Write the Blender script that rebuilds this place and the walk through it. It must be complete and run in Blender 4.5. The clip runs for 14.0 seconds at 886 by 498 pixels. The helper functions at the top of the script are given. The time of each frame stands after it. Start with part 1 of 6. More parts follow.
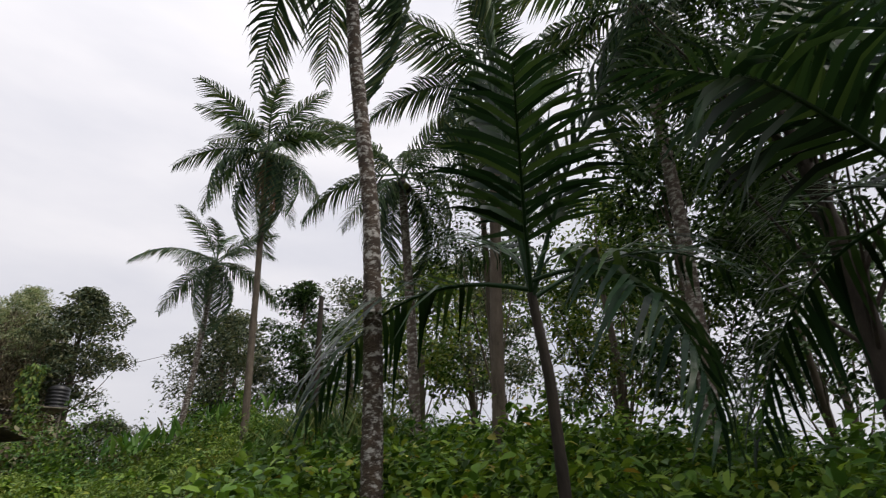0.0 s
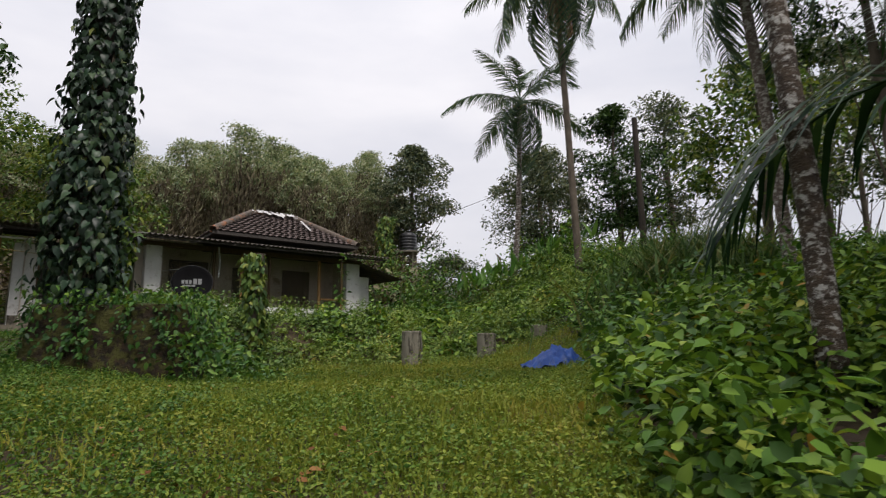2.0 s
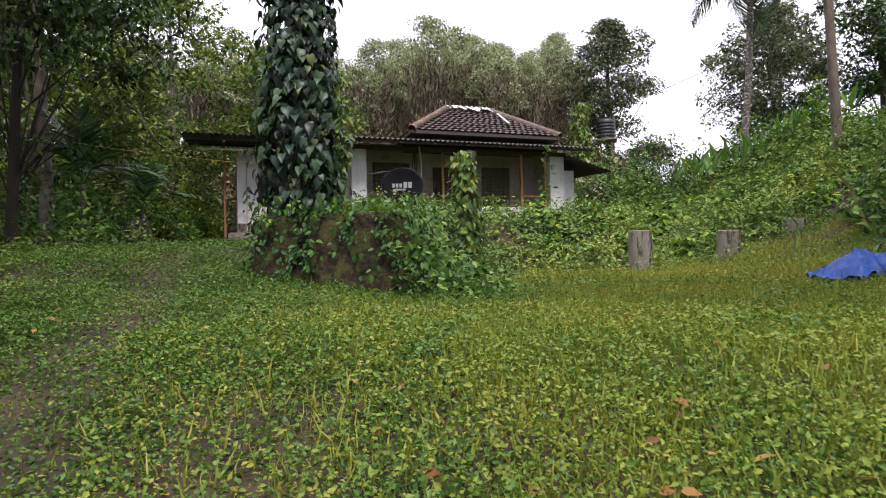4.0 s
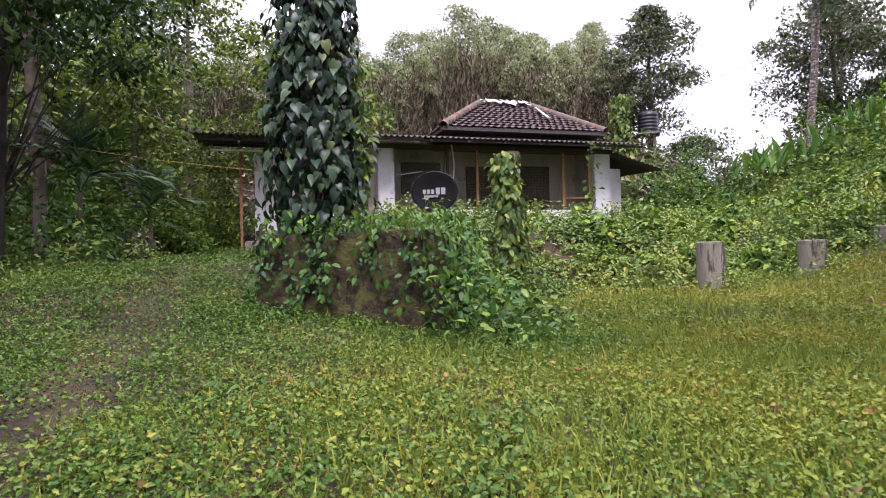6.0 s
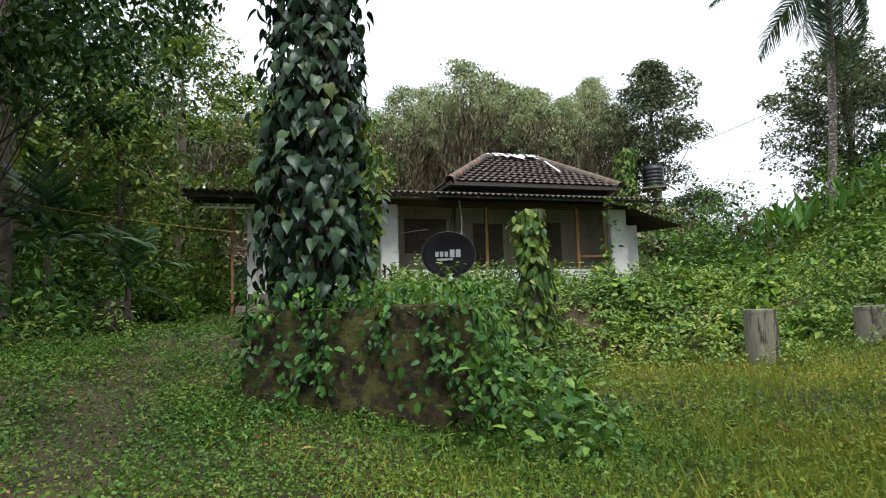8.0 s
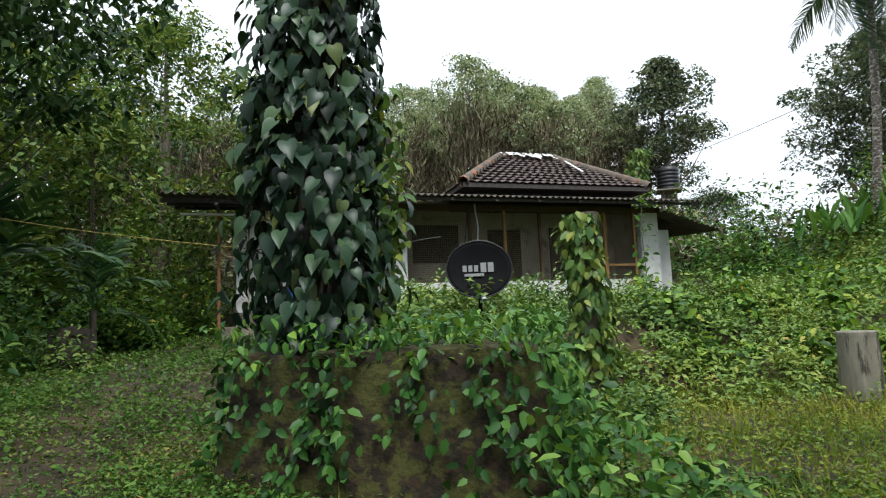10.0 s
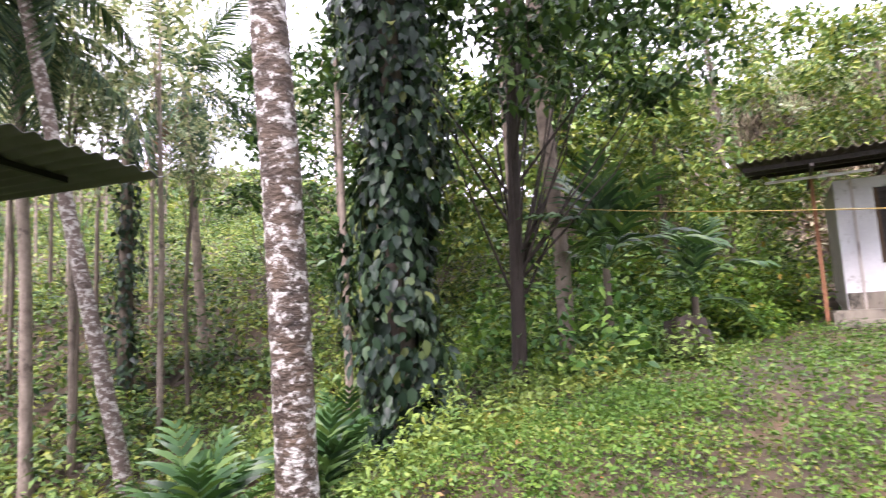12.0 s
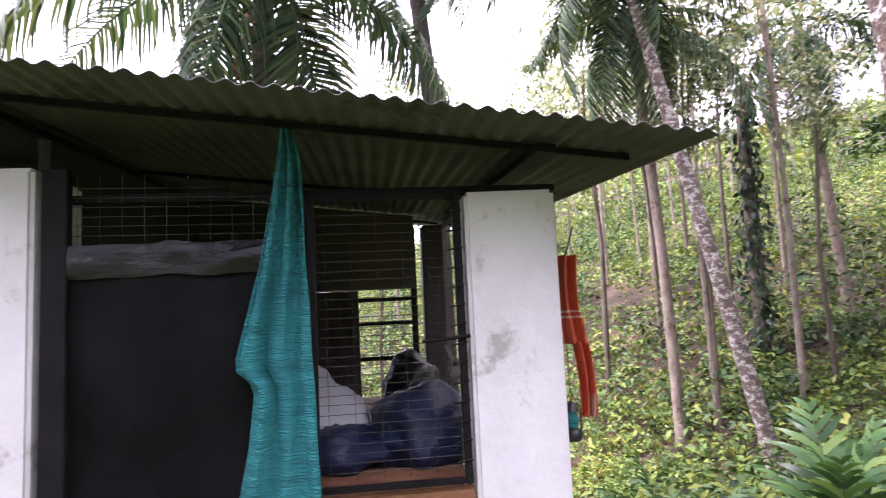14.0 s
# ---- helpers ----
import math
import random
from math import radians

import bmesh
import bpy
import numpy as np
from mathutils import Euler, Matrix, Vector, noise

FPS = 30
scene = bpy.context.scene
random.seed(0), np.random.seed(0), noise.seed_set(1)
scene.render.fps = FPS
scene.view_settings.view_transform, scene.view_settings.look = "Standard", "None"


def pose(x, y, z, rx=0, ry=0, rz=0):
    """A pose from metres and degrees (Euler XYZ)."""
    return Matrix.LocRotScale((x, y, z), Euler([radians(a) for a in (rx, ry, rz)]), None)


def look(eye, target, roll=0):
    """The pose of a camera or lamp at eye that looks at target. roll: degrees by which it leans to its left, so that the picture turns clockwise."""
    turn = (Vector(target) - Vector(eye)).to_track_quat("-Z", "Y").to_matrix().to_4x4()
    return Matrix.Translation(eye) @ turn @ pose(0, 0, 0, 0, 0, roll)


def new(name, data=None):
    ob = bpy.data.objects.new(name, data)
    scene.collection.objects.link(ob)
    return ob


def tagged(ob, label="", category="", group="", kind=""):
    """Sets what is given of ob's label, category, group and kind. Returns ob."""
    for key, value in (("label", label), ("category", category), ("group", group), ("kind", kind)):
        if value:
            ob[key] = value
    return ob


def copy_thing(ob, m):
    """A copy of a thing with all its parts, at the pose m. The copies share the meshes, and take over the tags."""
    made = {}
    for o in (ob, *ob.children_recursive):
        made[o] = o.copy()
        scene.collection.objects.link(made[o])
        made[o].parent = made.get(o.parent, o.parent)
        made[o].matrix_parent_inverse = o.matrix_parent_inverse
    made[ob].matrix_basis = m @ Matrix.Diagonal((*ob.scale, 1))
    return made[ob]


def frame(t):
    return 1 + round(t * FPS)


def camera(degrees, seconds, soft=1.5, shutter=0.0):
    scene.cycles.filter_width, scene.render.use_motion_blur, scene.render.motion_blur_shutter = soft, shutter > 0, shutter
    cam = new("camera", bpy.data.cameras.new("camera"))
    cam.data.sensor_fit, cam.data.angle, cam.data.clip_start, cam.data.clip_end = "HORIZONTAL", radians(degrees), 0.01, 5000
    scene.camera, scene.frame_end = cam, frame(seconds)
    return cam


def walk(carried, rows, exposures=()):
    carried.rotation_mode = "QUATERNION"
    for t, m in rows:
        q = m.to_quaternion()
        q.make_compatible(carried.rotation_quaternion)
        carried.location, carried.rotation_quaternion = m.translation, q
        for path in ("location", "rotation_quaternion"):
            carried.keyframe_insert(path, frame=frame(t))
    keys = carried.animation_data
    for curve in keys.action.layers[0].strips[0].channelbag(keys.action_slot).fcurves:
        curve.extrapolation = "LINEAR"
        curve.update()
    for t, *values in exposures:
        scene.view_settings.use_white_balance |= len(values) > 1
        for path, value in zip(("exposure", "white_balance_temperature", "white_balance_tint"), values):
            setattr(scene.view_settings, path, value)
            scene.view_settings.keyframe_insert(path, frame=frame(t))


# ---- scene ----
cam = camera(71.0, 14.0, soft=1.1, shutter=0.2)
PATH = [
    (0, (0.458, 1.185, 0.022), (1.382, 2.722, 0.908), -1.9),
    (0.5, (0.205, 1.288, 0.143), (0.983, 2.963, 0.912), -1.3),
    (1, (-0.078, 1.38, 0.365), (0.473, 3.174, 1.055), -0.8),
    (1.5, (-0.198, 1.734, 0.326), (0.121, 3.628, 0.883), -1.4),
    (2, (-0.27, 2.113, 0.342), (-0.164, 4.073, 0.726), -0.9),
    (2.5, (-0.443, 2.358, 0.396), (-0.544, 4.334, 0.692), -1.3),
    (3, (-0.709, 2.663, 0.445), (-1.053, 4.626, 0.618), -1.4),
    (5.5, (-1.483, 4.665, 0.937), (-2.019, 6.592, 0.958), -1.3),
    (6, (-1.621, 4.92, 1.018), (-2.19, 6.837, 1.057), -1.4),
    (6.5, (-1.775, 5.096, 1.131), (-2.347, 7.009, 1.242), -1.5),
    (7, (-1.898, 5.402, 1.145), (-2.462, 7.316, 1.285), -1.3),
    (7.5, (-2.044, 5.646, 1.201), (-2.605, 7.557, 1.386), -1.5),
    (9.8, (-3.015, 7.447, 1.577), (-3.531, 9.365, 1.811), -2.1),
    (10, (-3.088, 7.519, 1.58), (-3.623, 9.432, 1.808), -2.3),
    (10.5, (-3.368, 7.734, 1.651), (-4.086, 9.587, 1.877), -2.7),
    (11, (-3.826, 7.554, 1.72), (-4.988, 9.163, 1.964), -3.0),
    (11.5, (-4.307, 7.616, 1.769), (-5.818, 8.903, 2.018), -3.2),
    (12, (-4.622, 7.754, 1.771), (-6.369, 8.7, 2.005), -3.0),
    (12.5, (-4.738, 7.784, 1.796), (-6.684, 8.166, 2.055), -3.1),
    (13, (-4.839, 7.788, 1.804), (-6.819, 7.667, 2.059), -2.9),
    (13.5, (-4.927, 7.846, 1.814), (-6.848, 7.335, 2.035), -2.9),
    (14, (-4.984, 7.921, 1.848), (-6.771, 7.045, 2.048), -2.8),
]
walk(cam, [(t, look(eye, target, roll)) for t, eye, target, roll in PATH],
     exposures=[(0.0, 0.12, 6700, 14), (1.5, 0.14, 6700, 14), (3.0, 0.6, 6600, 15), (5.5, 1.45, 6150, 36), (6.5, 1.45, 6150, 33), (7.0, 1.25, 6200, 20), (7.5, 0.98, 6300, 9), (10.0, 0.9, 6200, 5), (11.0, 1.5, 6200, 12), (11.5, 2.25, 6200, 24), (12.0, 2.58, 6300, 32), (13.0, 2.5, 6200, 37), (14.0, 2.75, 6200, 41)])

# ---------------------------------------------------------------- world and light
world = bpy.data.worlds.new("overcast_sky")
scene.world = world
world.use_nodes = True
wn, wl = world.node_tree.nodes, world.node_tree.links
wn.clear()
w_out = wn.new("ShaderNodeOutputWorld")
w_bg = wn.new("ShaderNodeBackground")
w_sky = wn.new("ShaderNodeTexSky")
w_sky.sky_type = "NISHITA"
w_sky.sun_disc = False
w_sky.sun_elevation = radians(55)
w_sky.sun_rotation = radians(200)
w_map = wn.new("ShaderNodeMapping")
w_co = wn.new("ShaderNodeTexCoord")
w_noise = wn.new("ShaderNodeTexNoise")
w_ramp = wn.new("ShaderNodeValToRGB")
w_mix = wn.new("ShaderNodeMixRGB")
w_map.inputs["Scale"].default_value = (1.2, 1.2, 4.0)
w_noise.inputs["Scale"].default_value = 1.7
w_noise.inputs["Detail"].default_value = 5.0
w_noise.inputs["Roughness"].default_value = 0.5
w_ramp.color_ramp.elements[0].position = 0.3
w_ramp.color_ramp.elements[0].color = (6.3, 6.6, 7.3, 1)
w_ramp.color_ramp.elements[1].position = 0.7
w_ramp.color_ramp.elements[1].color = (8.6, 8.7, 9.0, 1)
w_mix.inputs[0].default_value = 0.9
wl.new(w_co.outputs["Generated"], w_map.inputs["Vector"])
wl.new(w_map.outputs["Vector"], w_noise.inputs["Vector"])
wl.new(w_noise.outputs["Fac"], w_ramp.inputs["Fac"])
wl.new(w_sky.outputs["Color"], w_mix.inputs[1])
wl.new(w_ramp.outputs["Color"], w_mix.inputs[2])
# an overcast dome: brighter toward the zenith
w_sep = wn.new("ShaderNodeSeparateXYZ")
w_up = wn.new("ShaderNodeMapRange")
w_up.inputs["From Min"].default_value, w_up.inputs["From Max"].default_value = 0.0, 1.0
w_up.inputs["To Min"].default_value, w_up.inputs["To Max"].default_value = 0.8, 1.35
w_dome = wn.new("ShaderNodeVectorMath")
w_dome.operation = "SCALE"
wl.new(w_co.outputs["Generated"], w_sep.inputs[0])
wl.new(w_sep.outputs["Z"], w_up.inputs["Value"])
wl.new(w_mix.outputs["Color"], w_dome.inputs[0])
wl.new(w_up.outputs["Result"], w_dome.inputs["Scale"])
wl.new(w_dome.outputs["Vector"], w_bg.inputs["Color"])
w_bg.inputs["Strength"].default_value = 0.1
wl.new(w_bg.outputs["Background"], w_out.inputs["Surface"])

sun_data = bpy.data.lights.new("sun", "SUN")
sun_data.energy = 2.3
sun_data.angle = radians(25)
sun_data.color = (1.0, 0.97, 0.92)
sun_ob = new("sun", sun_data)
sun_ob.matrix_world = look((6, -8, 20), (0, 2, 0))

# ---------------------------------------------------------------- materials
def node_mat(name):
    m = bpy.data.materials.new(name)
    m.use_nodes = True
    nt = m.node_tree
    nt.nodes.clear()
    out = nt.nodes.new("ShaderNodeOutputMaterial")
    b = nt.nodes.new("ShaderNodeBsdfPrincipled")
    nt.links.new(b.outputs[0], out.inputs["Surface"])
    return m, nt, b, out


def ramp_of(nt, stops):
    r = nt.nodes.new("ShaderNodeValToRGB")
    e = r.color_ramp.elements
    e[0].position, e[0].color = stops[0][0], (*stops[0][1], 1)
    e[1].position, e[1].color = stops[-1][0], (*stops[-1][1], 1)
    for p, c in stops[1:-1]:
        k = e.new(p)
        k.color = (*c, 1)
    return r


def leaf_mat(name, stops, rough=0.45, through_light=0.3, use_object=False, patch=0.0, patch_scale=0.5, gloss=0.18):
    """Foliage: hue varies from leaf to leaf and, softly, from patch to patch."""
    m, nt, b, out = node_mat(name)
    geo = nt.nodes.new("ShaderNodeNewGeometry")
    # the ramp's foot darkens some leaves at random, in place of missing self-shadow
    stops = [(0.0, tuple(0.42 * c for c in stops[0][1])), (0.22, stops[0][1])] + stops[1:]
    r = ramp_of(nt, stops)
    src = geo.outputs["Random Per Island"]
    if use_object:
        info = nt.nodes.new("ShaderNodeObjectInfo")
        src = info.outputs["Random"]
    if patch > 0:
        tc = nt.nodes.new("ShaderNodeTexCoord")
        nz = nt.nodes.new("ShaderNodeTexNoise")
        nz.inputs["Scale"].default_value = patch_scale
        nz.inputs["Detail"].default_value = 3
        nt.links.new(geo.outputs["Position"], nz.inputs["Vector"])
        mx = nt.nodes.new("ShaderNodeMapRange")
        mx.inputs["From Min"].default_value, mx.inputs["From Max"].default_value = 0.3, 0.7
        nt.links.new(nz.outputs["Fac"], mx.inputs["Value"])
        bl = nt.nodes.new("ShaderNodeMix")
        bl.inputs["Factor"].default_value = patch
        nt.links.new(src, bl.inputs["A"])
        nt.links.new(mx.outputs["Result"], bl.inputs["B"])
        src = bl.outputs["Result"]
    nt.links.new(src, r.inputs["Fac"])
    nt.links.new(r.outputs["Color"], b.inputs["Base Color"])
    b.inputs["Roughness"].default_value = rough
    b.inputs["Specular IOR Level"].default_value = gloss
    tr = nt.nodes.new("ShaderNodeBsdfTranslucent")
    br = nt.nodes.new("ShaderNodeMixRGB")
    br.blend_type = "MULTIPLY"
    br.inputs[0].default_value = 1.0
    br.inputs[2].default_value = (1.45, 1.38, 0.75, 1)
    nt.links.new(r.outputs["Color"], br.inputs[1])
    nt.links.new(br.outputs["Color"], tr.inputs["Color"])
    mix = nt.nodes.new("ShaderNodeMixShader")
    mix.inputs[0].default_value = 0.7 * through_light
    nt.links.new(b.outputs[0], mix.inputs[1])
    nt.links.new(tr.outputs[0], mix.inputs[2])
    nt.links.new(mix.outputs[0], out.inputs["Surface"])
    return m


def rough_mat(name, stops, scale=4.0, rough=0.85, bump=0.3, stretch=(1, 1, 1), fine=30.0, metal=0.0, stain=None, stain_at=0.55, stain_scale=1.5, spec=0.4):
    """A worn solid surface: two scales of noise, a relief, and stains where asked for."""
    m, nt, b, out = node_mat(name)
    tc = nt.nodes.new("ShaderNodeTexCoord")
    mp = nt.nodes.new("ShaderNodeMapping")
    mp.inputs["Scale"].default_value = stretch
    nt.links.new(tc.outputs["Object"], mp.inputs["Vector"])
    n1 = nt.nodes.new("ShaderNodeTexNoise")
    n1.inputs["Scale"].default_value = scale
    n1.inputs["Detail"].default_value = 6
    n1.inputs["Roughness"].default_value = 0.65
    nt.links.new(mp.outputs["Vector"], n1.inputs["Vector"])
    r = ramp_of(nt, stops)
    nt.links.new(n1.outputs["Fac"], r.inputs["Fac"])
    col = r.outputs["Color"]
    if stain:
        n3 = nt.nodes.new("ShaderNodeTexNoise")
        n3.inputs["Scale"].default_value = stain_scale
        n3.inputs["Detail"].default_value = 8
        n3.inputs["Roughness"].default_value = 0.7
        nt.links.new(mp.outputs["Vector"], n3.inputs["Vector"])
        s = ramp_of(nt, [(stain_at, (0, 0, 0)), (stain_at + 0.08, (1, 1, 1))])
        nt.links.new(n3.outputs["Fac"], s.inputs["Fac"])
        mx = nt.nodes.new("ShaderNodeMixRGB")
        nt.links.new(s.outputs["Color"], mx.inputs[0])
        nt.links.new(col, mx.inputs[1])
        mx.inputs[2].default_value = (*stain, 1)
        col = mx.outputs["Color"]
    nt.links.new(col, b.inputs["Base Color"])
    b.inputs["Roughness"].default_value = rough
    b.inputs["Metallic"].default_value = metal
    b.inputs["Specular IOR Level"].default_value = spec
    n2 = nt.nodes.new("ShaderNodeTexNoise")
    n2.inputs["Scale"].default_value = fine
    n2.inputs["Detail"].default_value = 4
    nt.links.new(mp.outputs["Vector"], n2.inputs["Vector"])
    bp = nt.nodes.new("ShaderNodeBump")
    bp.inputs["Strength"].default_value = bump
    bp.inputs["Distance"].default_value = 0.02
    nt.links.new(n2.outputs["Fac"], bp.inputs["Height"])
    nt.links.new(bp.outputs["Normal"], b.inputs["Normal"])
    return m


M_SOIL = rough_mat("soil", [(0.3, (0.014, 0.010, 0.006)), (0.48, (0.032, 0.022, 0.011)), (0.62, (0.060, 0.040, 0.020)), (0.78, (0.115, 0.066, 0.038))], 1.6, 0.95, 0.6, fine=18)
M_LAWN = leaf_mat("lawn_leaf", [(0.0, (0.048, 0.112, 0.020)), (0.35, (0.105, 0.182, 0.028)), (0.66, (0.190, 0.232, 0.032)), (0.9, (0.275, 0.240, 0.040)), (1.0, (0.25, 0.135, 0.050))], 0.45, 0.3, patch=0.5, patch_scale=0.42)
M_HERB = leaf_mat("herb_leaf", [(0.0, (0.032, 0.084, 0.016)), (0.45, (0.064, 0.138, 0.023)), (0.8, (0.112, 0.182, 0.030)), (0.94, (0.19, 0.19, 0.04)), (1.0, (0.22, 0.12, 0.05))], 0.42, 0.3, patch=0.4, patch_scale=0.7)
M_GRASS = leaf_mat("grass_blade", [(0.0, (0.100, 0.165, 0.028)), (0.6, (0.205, 0.240, 0.034)), (0.92, (0.330, 0.275, 0.056)), (1.0, (0.40, 0.25, 0.09))], 0.5, 0.35, patch=0.55, patch_scale=0.4)
M_BUSH = leaf_mat("bush_leaf", [(0.0, (0.043, 0.097, 0.026)), (0.5, (0.119, 0.194, 0.045)), (0.85, (0.237, 0.307, 0.065)), (1.0, (0.328, 0.222, 0.055))], 0.42, 0.3, patch=0.5, patch_scale=0.6)
M_RIGHTBUSH = leaf_mat("broad_bush_leaf", [(0.0, (0.042, 0.100, 0.018)), (0.5, (0.092, 0.186, 0.028)), (0.92, (0.190, 0.290, 0.040)), (0.985, (0.298, 0.323, 0.058)), (1.0, (0.323, 0.180, 0.046))], 0.4, 0.35)
M_CREEP = leaf_mat("creeper_leaf", [(0.0, (0.037, 0.102, 0.025)), (0.6, (0.081, 0.180, 0.035)), (1.0, (0.174, 0.276, 0.046))], 0.4, 0.3)
# Creeper leaf once more, with the block faces' darker tone put into its colour.
M_FACECREEP = leaf_mat("face_creeper_leaf", [(0.0, (0.017, 0.052, 0.012)), (0.6, (0.034, 0.098, 0.019)), (1.0, (0.077, 0.165, 0.030))], 0.45, 0.25)
M_DARKLEAF = leaf_mat("dark_tree_leaf", [(0.0, (0.020, 0.049, 0.018)), (0.6, (0.046, 0.097, 0.028)), (1.0, (0.088, 0.148, 0.038))], 0.38, 0.22)
M_TREELEAF = leaf_mat("tree_leaf", [(0.0, (0.051, 0.106, 0.030)), (0.6, (0.123, 0.197, 0.046)), (1.0, (0.212, 0.234, 0.046))], 0.45, 0.3)
# Greyed for the far hill: distance haze is put into the leaf colour.
M_HAZELEAF = leaf_mat("hazy_far_leaf", [(0.0, (0.055, 0.086, 0.056)), (0.6, (0.111, 0.139, 0.091)), (1.0, (0.164, 0.168, 0.091))], 0.55, 0.3)
# Paled likewise, with the haze over the distant slope put into the leaves.
M_PALELEAF = leaf_mat("rubber_leaf", [(0.0, (0.135, 0.195, 0.105)), (0.6, (0.250, 0.305, 0.185)), (1.0, (0.385, 0.375, 0.265))], 0.6, 0.4)
M_TWIG = leaf_mat("bare_twig", [(0.0, (0.10, 0.08, 0.055)), (0.6, (0.20, 0.165, 0.11)), (1.0, (0.24, 0.24, 0.14))], 0.8, 0.1, gloss=0.1)
M_VINELEAF = leaf_mat("heart_leaf", [(0.0, (0.012, 0.030, 0.017)), (0.6, (0.025, 0.054, 0.027)), (1.0, (0.058, 0.098, 0.042))], 0.4, 0.12, use_object=True, gloss=0.24)
M_VINESTUFF = leaf_mat("heart_leaf_mass", [(0.0, (0.009, 0.022, 0.012)), (0.6, (0.020, 0.043, 0.021)), (0.95, (0.048, 0.084, 0.036)), (1.0, (0.155, 0.175, 0.043))], 0.4, 0.12, gloss=0.22)
M_PALM = leaf_mat("palm_leaflet", [(0.0, (0.036, 0.070, 0.042)), (0.6, (0.073, 0.125, 0.058)), (1.0, (0.132, 0.145, 0.062))], 0.6, 0.25, gloss=0.12)
M_ARECA = leaf_mat("areca_leaflet", [(0.0, (0.012, 0.033, 0.018)), (0.7, (0.027, 0.060, 0.026)), (1.0, (0.061, 0.102, 0.039))], 0.3, 0.2)
M_YOUNGPALM = leaf_mat("young_palm_leaflet", [(0.0, (0.022, 0.060, 0.020)), (0.6, (0.044, 0.105, 0.030)), (1.0, (0.095, 0.160, 0.045))], 0.4, 0.3, gloss=0.22)
M_DRYPALM = leaf_mat("dry_palm", [(0.0, (0.160, 0.075, 0.040)), (1.0, (0.3, 0.17, 0.09))], 0.7, 0.2)
M_DEADLEAF = leaf_mat("dead_leaf", [(0.0, (0.120, 0.048, 0.020)), (0.6, (0.210, 0.096, 0.032)), (1.0, (0.300, 0.216, 0.064))], 0.6, 0.15)
M_BANANA = leaf_mat("banana_leaf", [(0.0, (0.064, 0.163, 0.032)), (1.0, (0.139, 0.249, 0.051))], 0.35, 0.35)
M_REED = leaf_mat("tall_grass", [(0.0, (0.063, 0.127, 0.035)), (0.7, (0.126, 0.196, 0.058)), (1.0, (0.230, 0.211, 0.078))], 0.5, 0.3)
M_BARK = rough_mat("bark", [(0.3, (0.05, 0.038, 0.028)), (0.7, (0.15, 0.12, 0.09))], 5, 0.9, 0.8, (1, 1, 0.35), 22)
M_DARKBARK = rough_mat("dark_bark", [(0.3, (0.018, 0.014, 0.011)), (0.7, (0.055, 0.042, 0.032))], 5, 0.9, 0.8, (1, 1, 0.35), 22)
M_PALEBARK = rough_mat("pale_bark", [(0.3, (0.105, 0.082, 0.062)), (0.7, (0.27, 0.222, 0.175))], 6, 0.9, 0.7, (1, 1, 0.8), 22, stain=(0.07, 0.055, 0.042), stain_at=0.56, stain_scale=5)
M_PALMBARK = rough_mat("palm_bark", [(0.3, (0.06, 0.045, 0.036)), (0.7, (0.17, 0.13, 0.105))], 7, 0.9, 0.7, (1, 1, 1.6), 30, stain=(0.4, 0.38, 0.34), stain_at=0.5, stain_scale=9)
M_LICHEN = rough_mat("lichen_palm_bark", [(0.3, (0.024, 0.018, 0.014)), (0.7, (0.092, 0.064, 0.042))], 5, 0.9, 0.9, (1, 1, 1.5), 30, stain=(0.40, 0.385, 0.355), stain_at=0.51, stain_scale=11)
M_WHITE = rough_mat("limewash", [(0.3, (0.56, 0.555, 0.54)), (0.7, (0.72, 0.715, 0.70))], 2.2, 0.9, 0.25, stain=(0.38, 0.365, 0.335), stain_at=0.57, stain_scale=5.0, fine=22)
M_WALL = rough_mat("grey_plaster", [(0.3, (0.405, 0.358, 0.305)), (0.7, (0.567, 0.513, 0.442))], 2.0, 0.9, 0.15, stain=(0.22, 0.18, 0.15), stain_at=0.58, stain_scale=1.2)
M_CONCRETE = rough_mat("weathered_concrete", [(0.3, (0.11, 0.097, 0.075)), (0.7, (0.27, 0.24, 0.185))], 3, 0.92, 0.4, (1, 1, 0.35), stain=(0.05, 0.045, 0.034), stain_at=0.53, stain_scale=4)
M_POST = rough_mat("streaked_concrete", [(0.3, (0.13, 0.118, 0.09)), (0.7, (0.27, 0.25, 0.195))], 5, 0.92, 0.6, (1, 1, 0.2), stain=(0.045, 0.04, 0.03), stain_at=0.5, stain_scale=6)
M_BLOCK = rough_mat("mossy_laterite", [(0.3, (0.004, 0.0035, 0.0025)), (0.5, (0.016, 0.011, 0.005)), (0.72, (0.044, 0.024, 0.010))], 9, 0.95, 1.0, fine=22, stain=(0.042, 0.043, 0.007), stain_at=0.47, stain_scale=7.0)
M_TILE = rough_mat("weathered_clay_tile", [(0.3, (0.05, 0.042, 0.04)), (0.6, (0.115, 0.085, 0.078)), (0.8, (0.2, 0.12, 0.09))], 2.2, 0.85, 0.4, fine=25, stain=(0.2, 0.18, 0.16), stain_at=0.6, stain_scale=5)
M_RIDGE = rough_mat("ridge_tile", [(0.3, (0.06, 0.05, 0.042)), (0.7, (0.15, 0.115, 0.09))], 3, 0.9, 0.4, stain=(0.28, 0.11, 0.05), stain_at=0.56, stain_scale=2)
M_TIN = rough_mat("grey_corrugated_sheet", [(0.3, (0.05, 0.052, 0.047)), (0.7, (0.1, 0.104, 0.093))], 1.5, 0.65, 0.05, metal=0.1, stain=(0.04, 0.046, 0.032), stain_at=0.56, stain_scale=2)
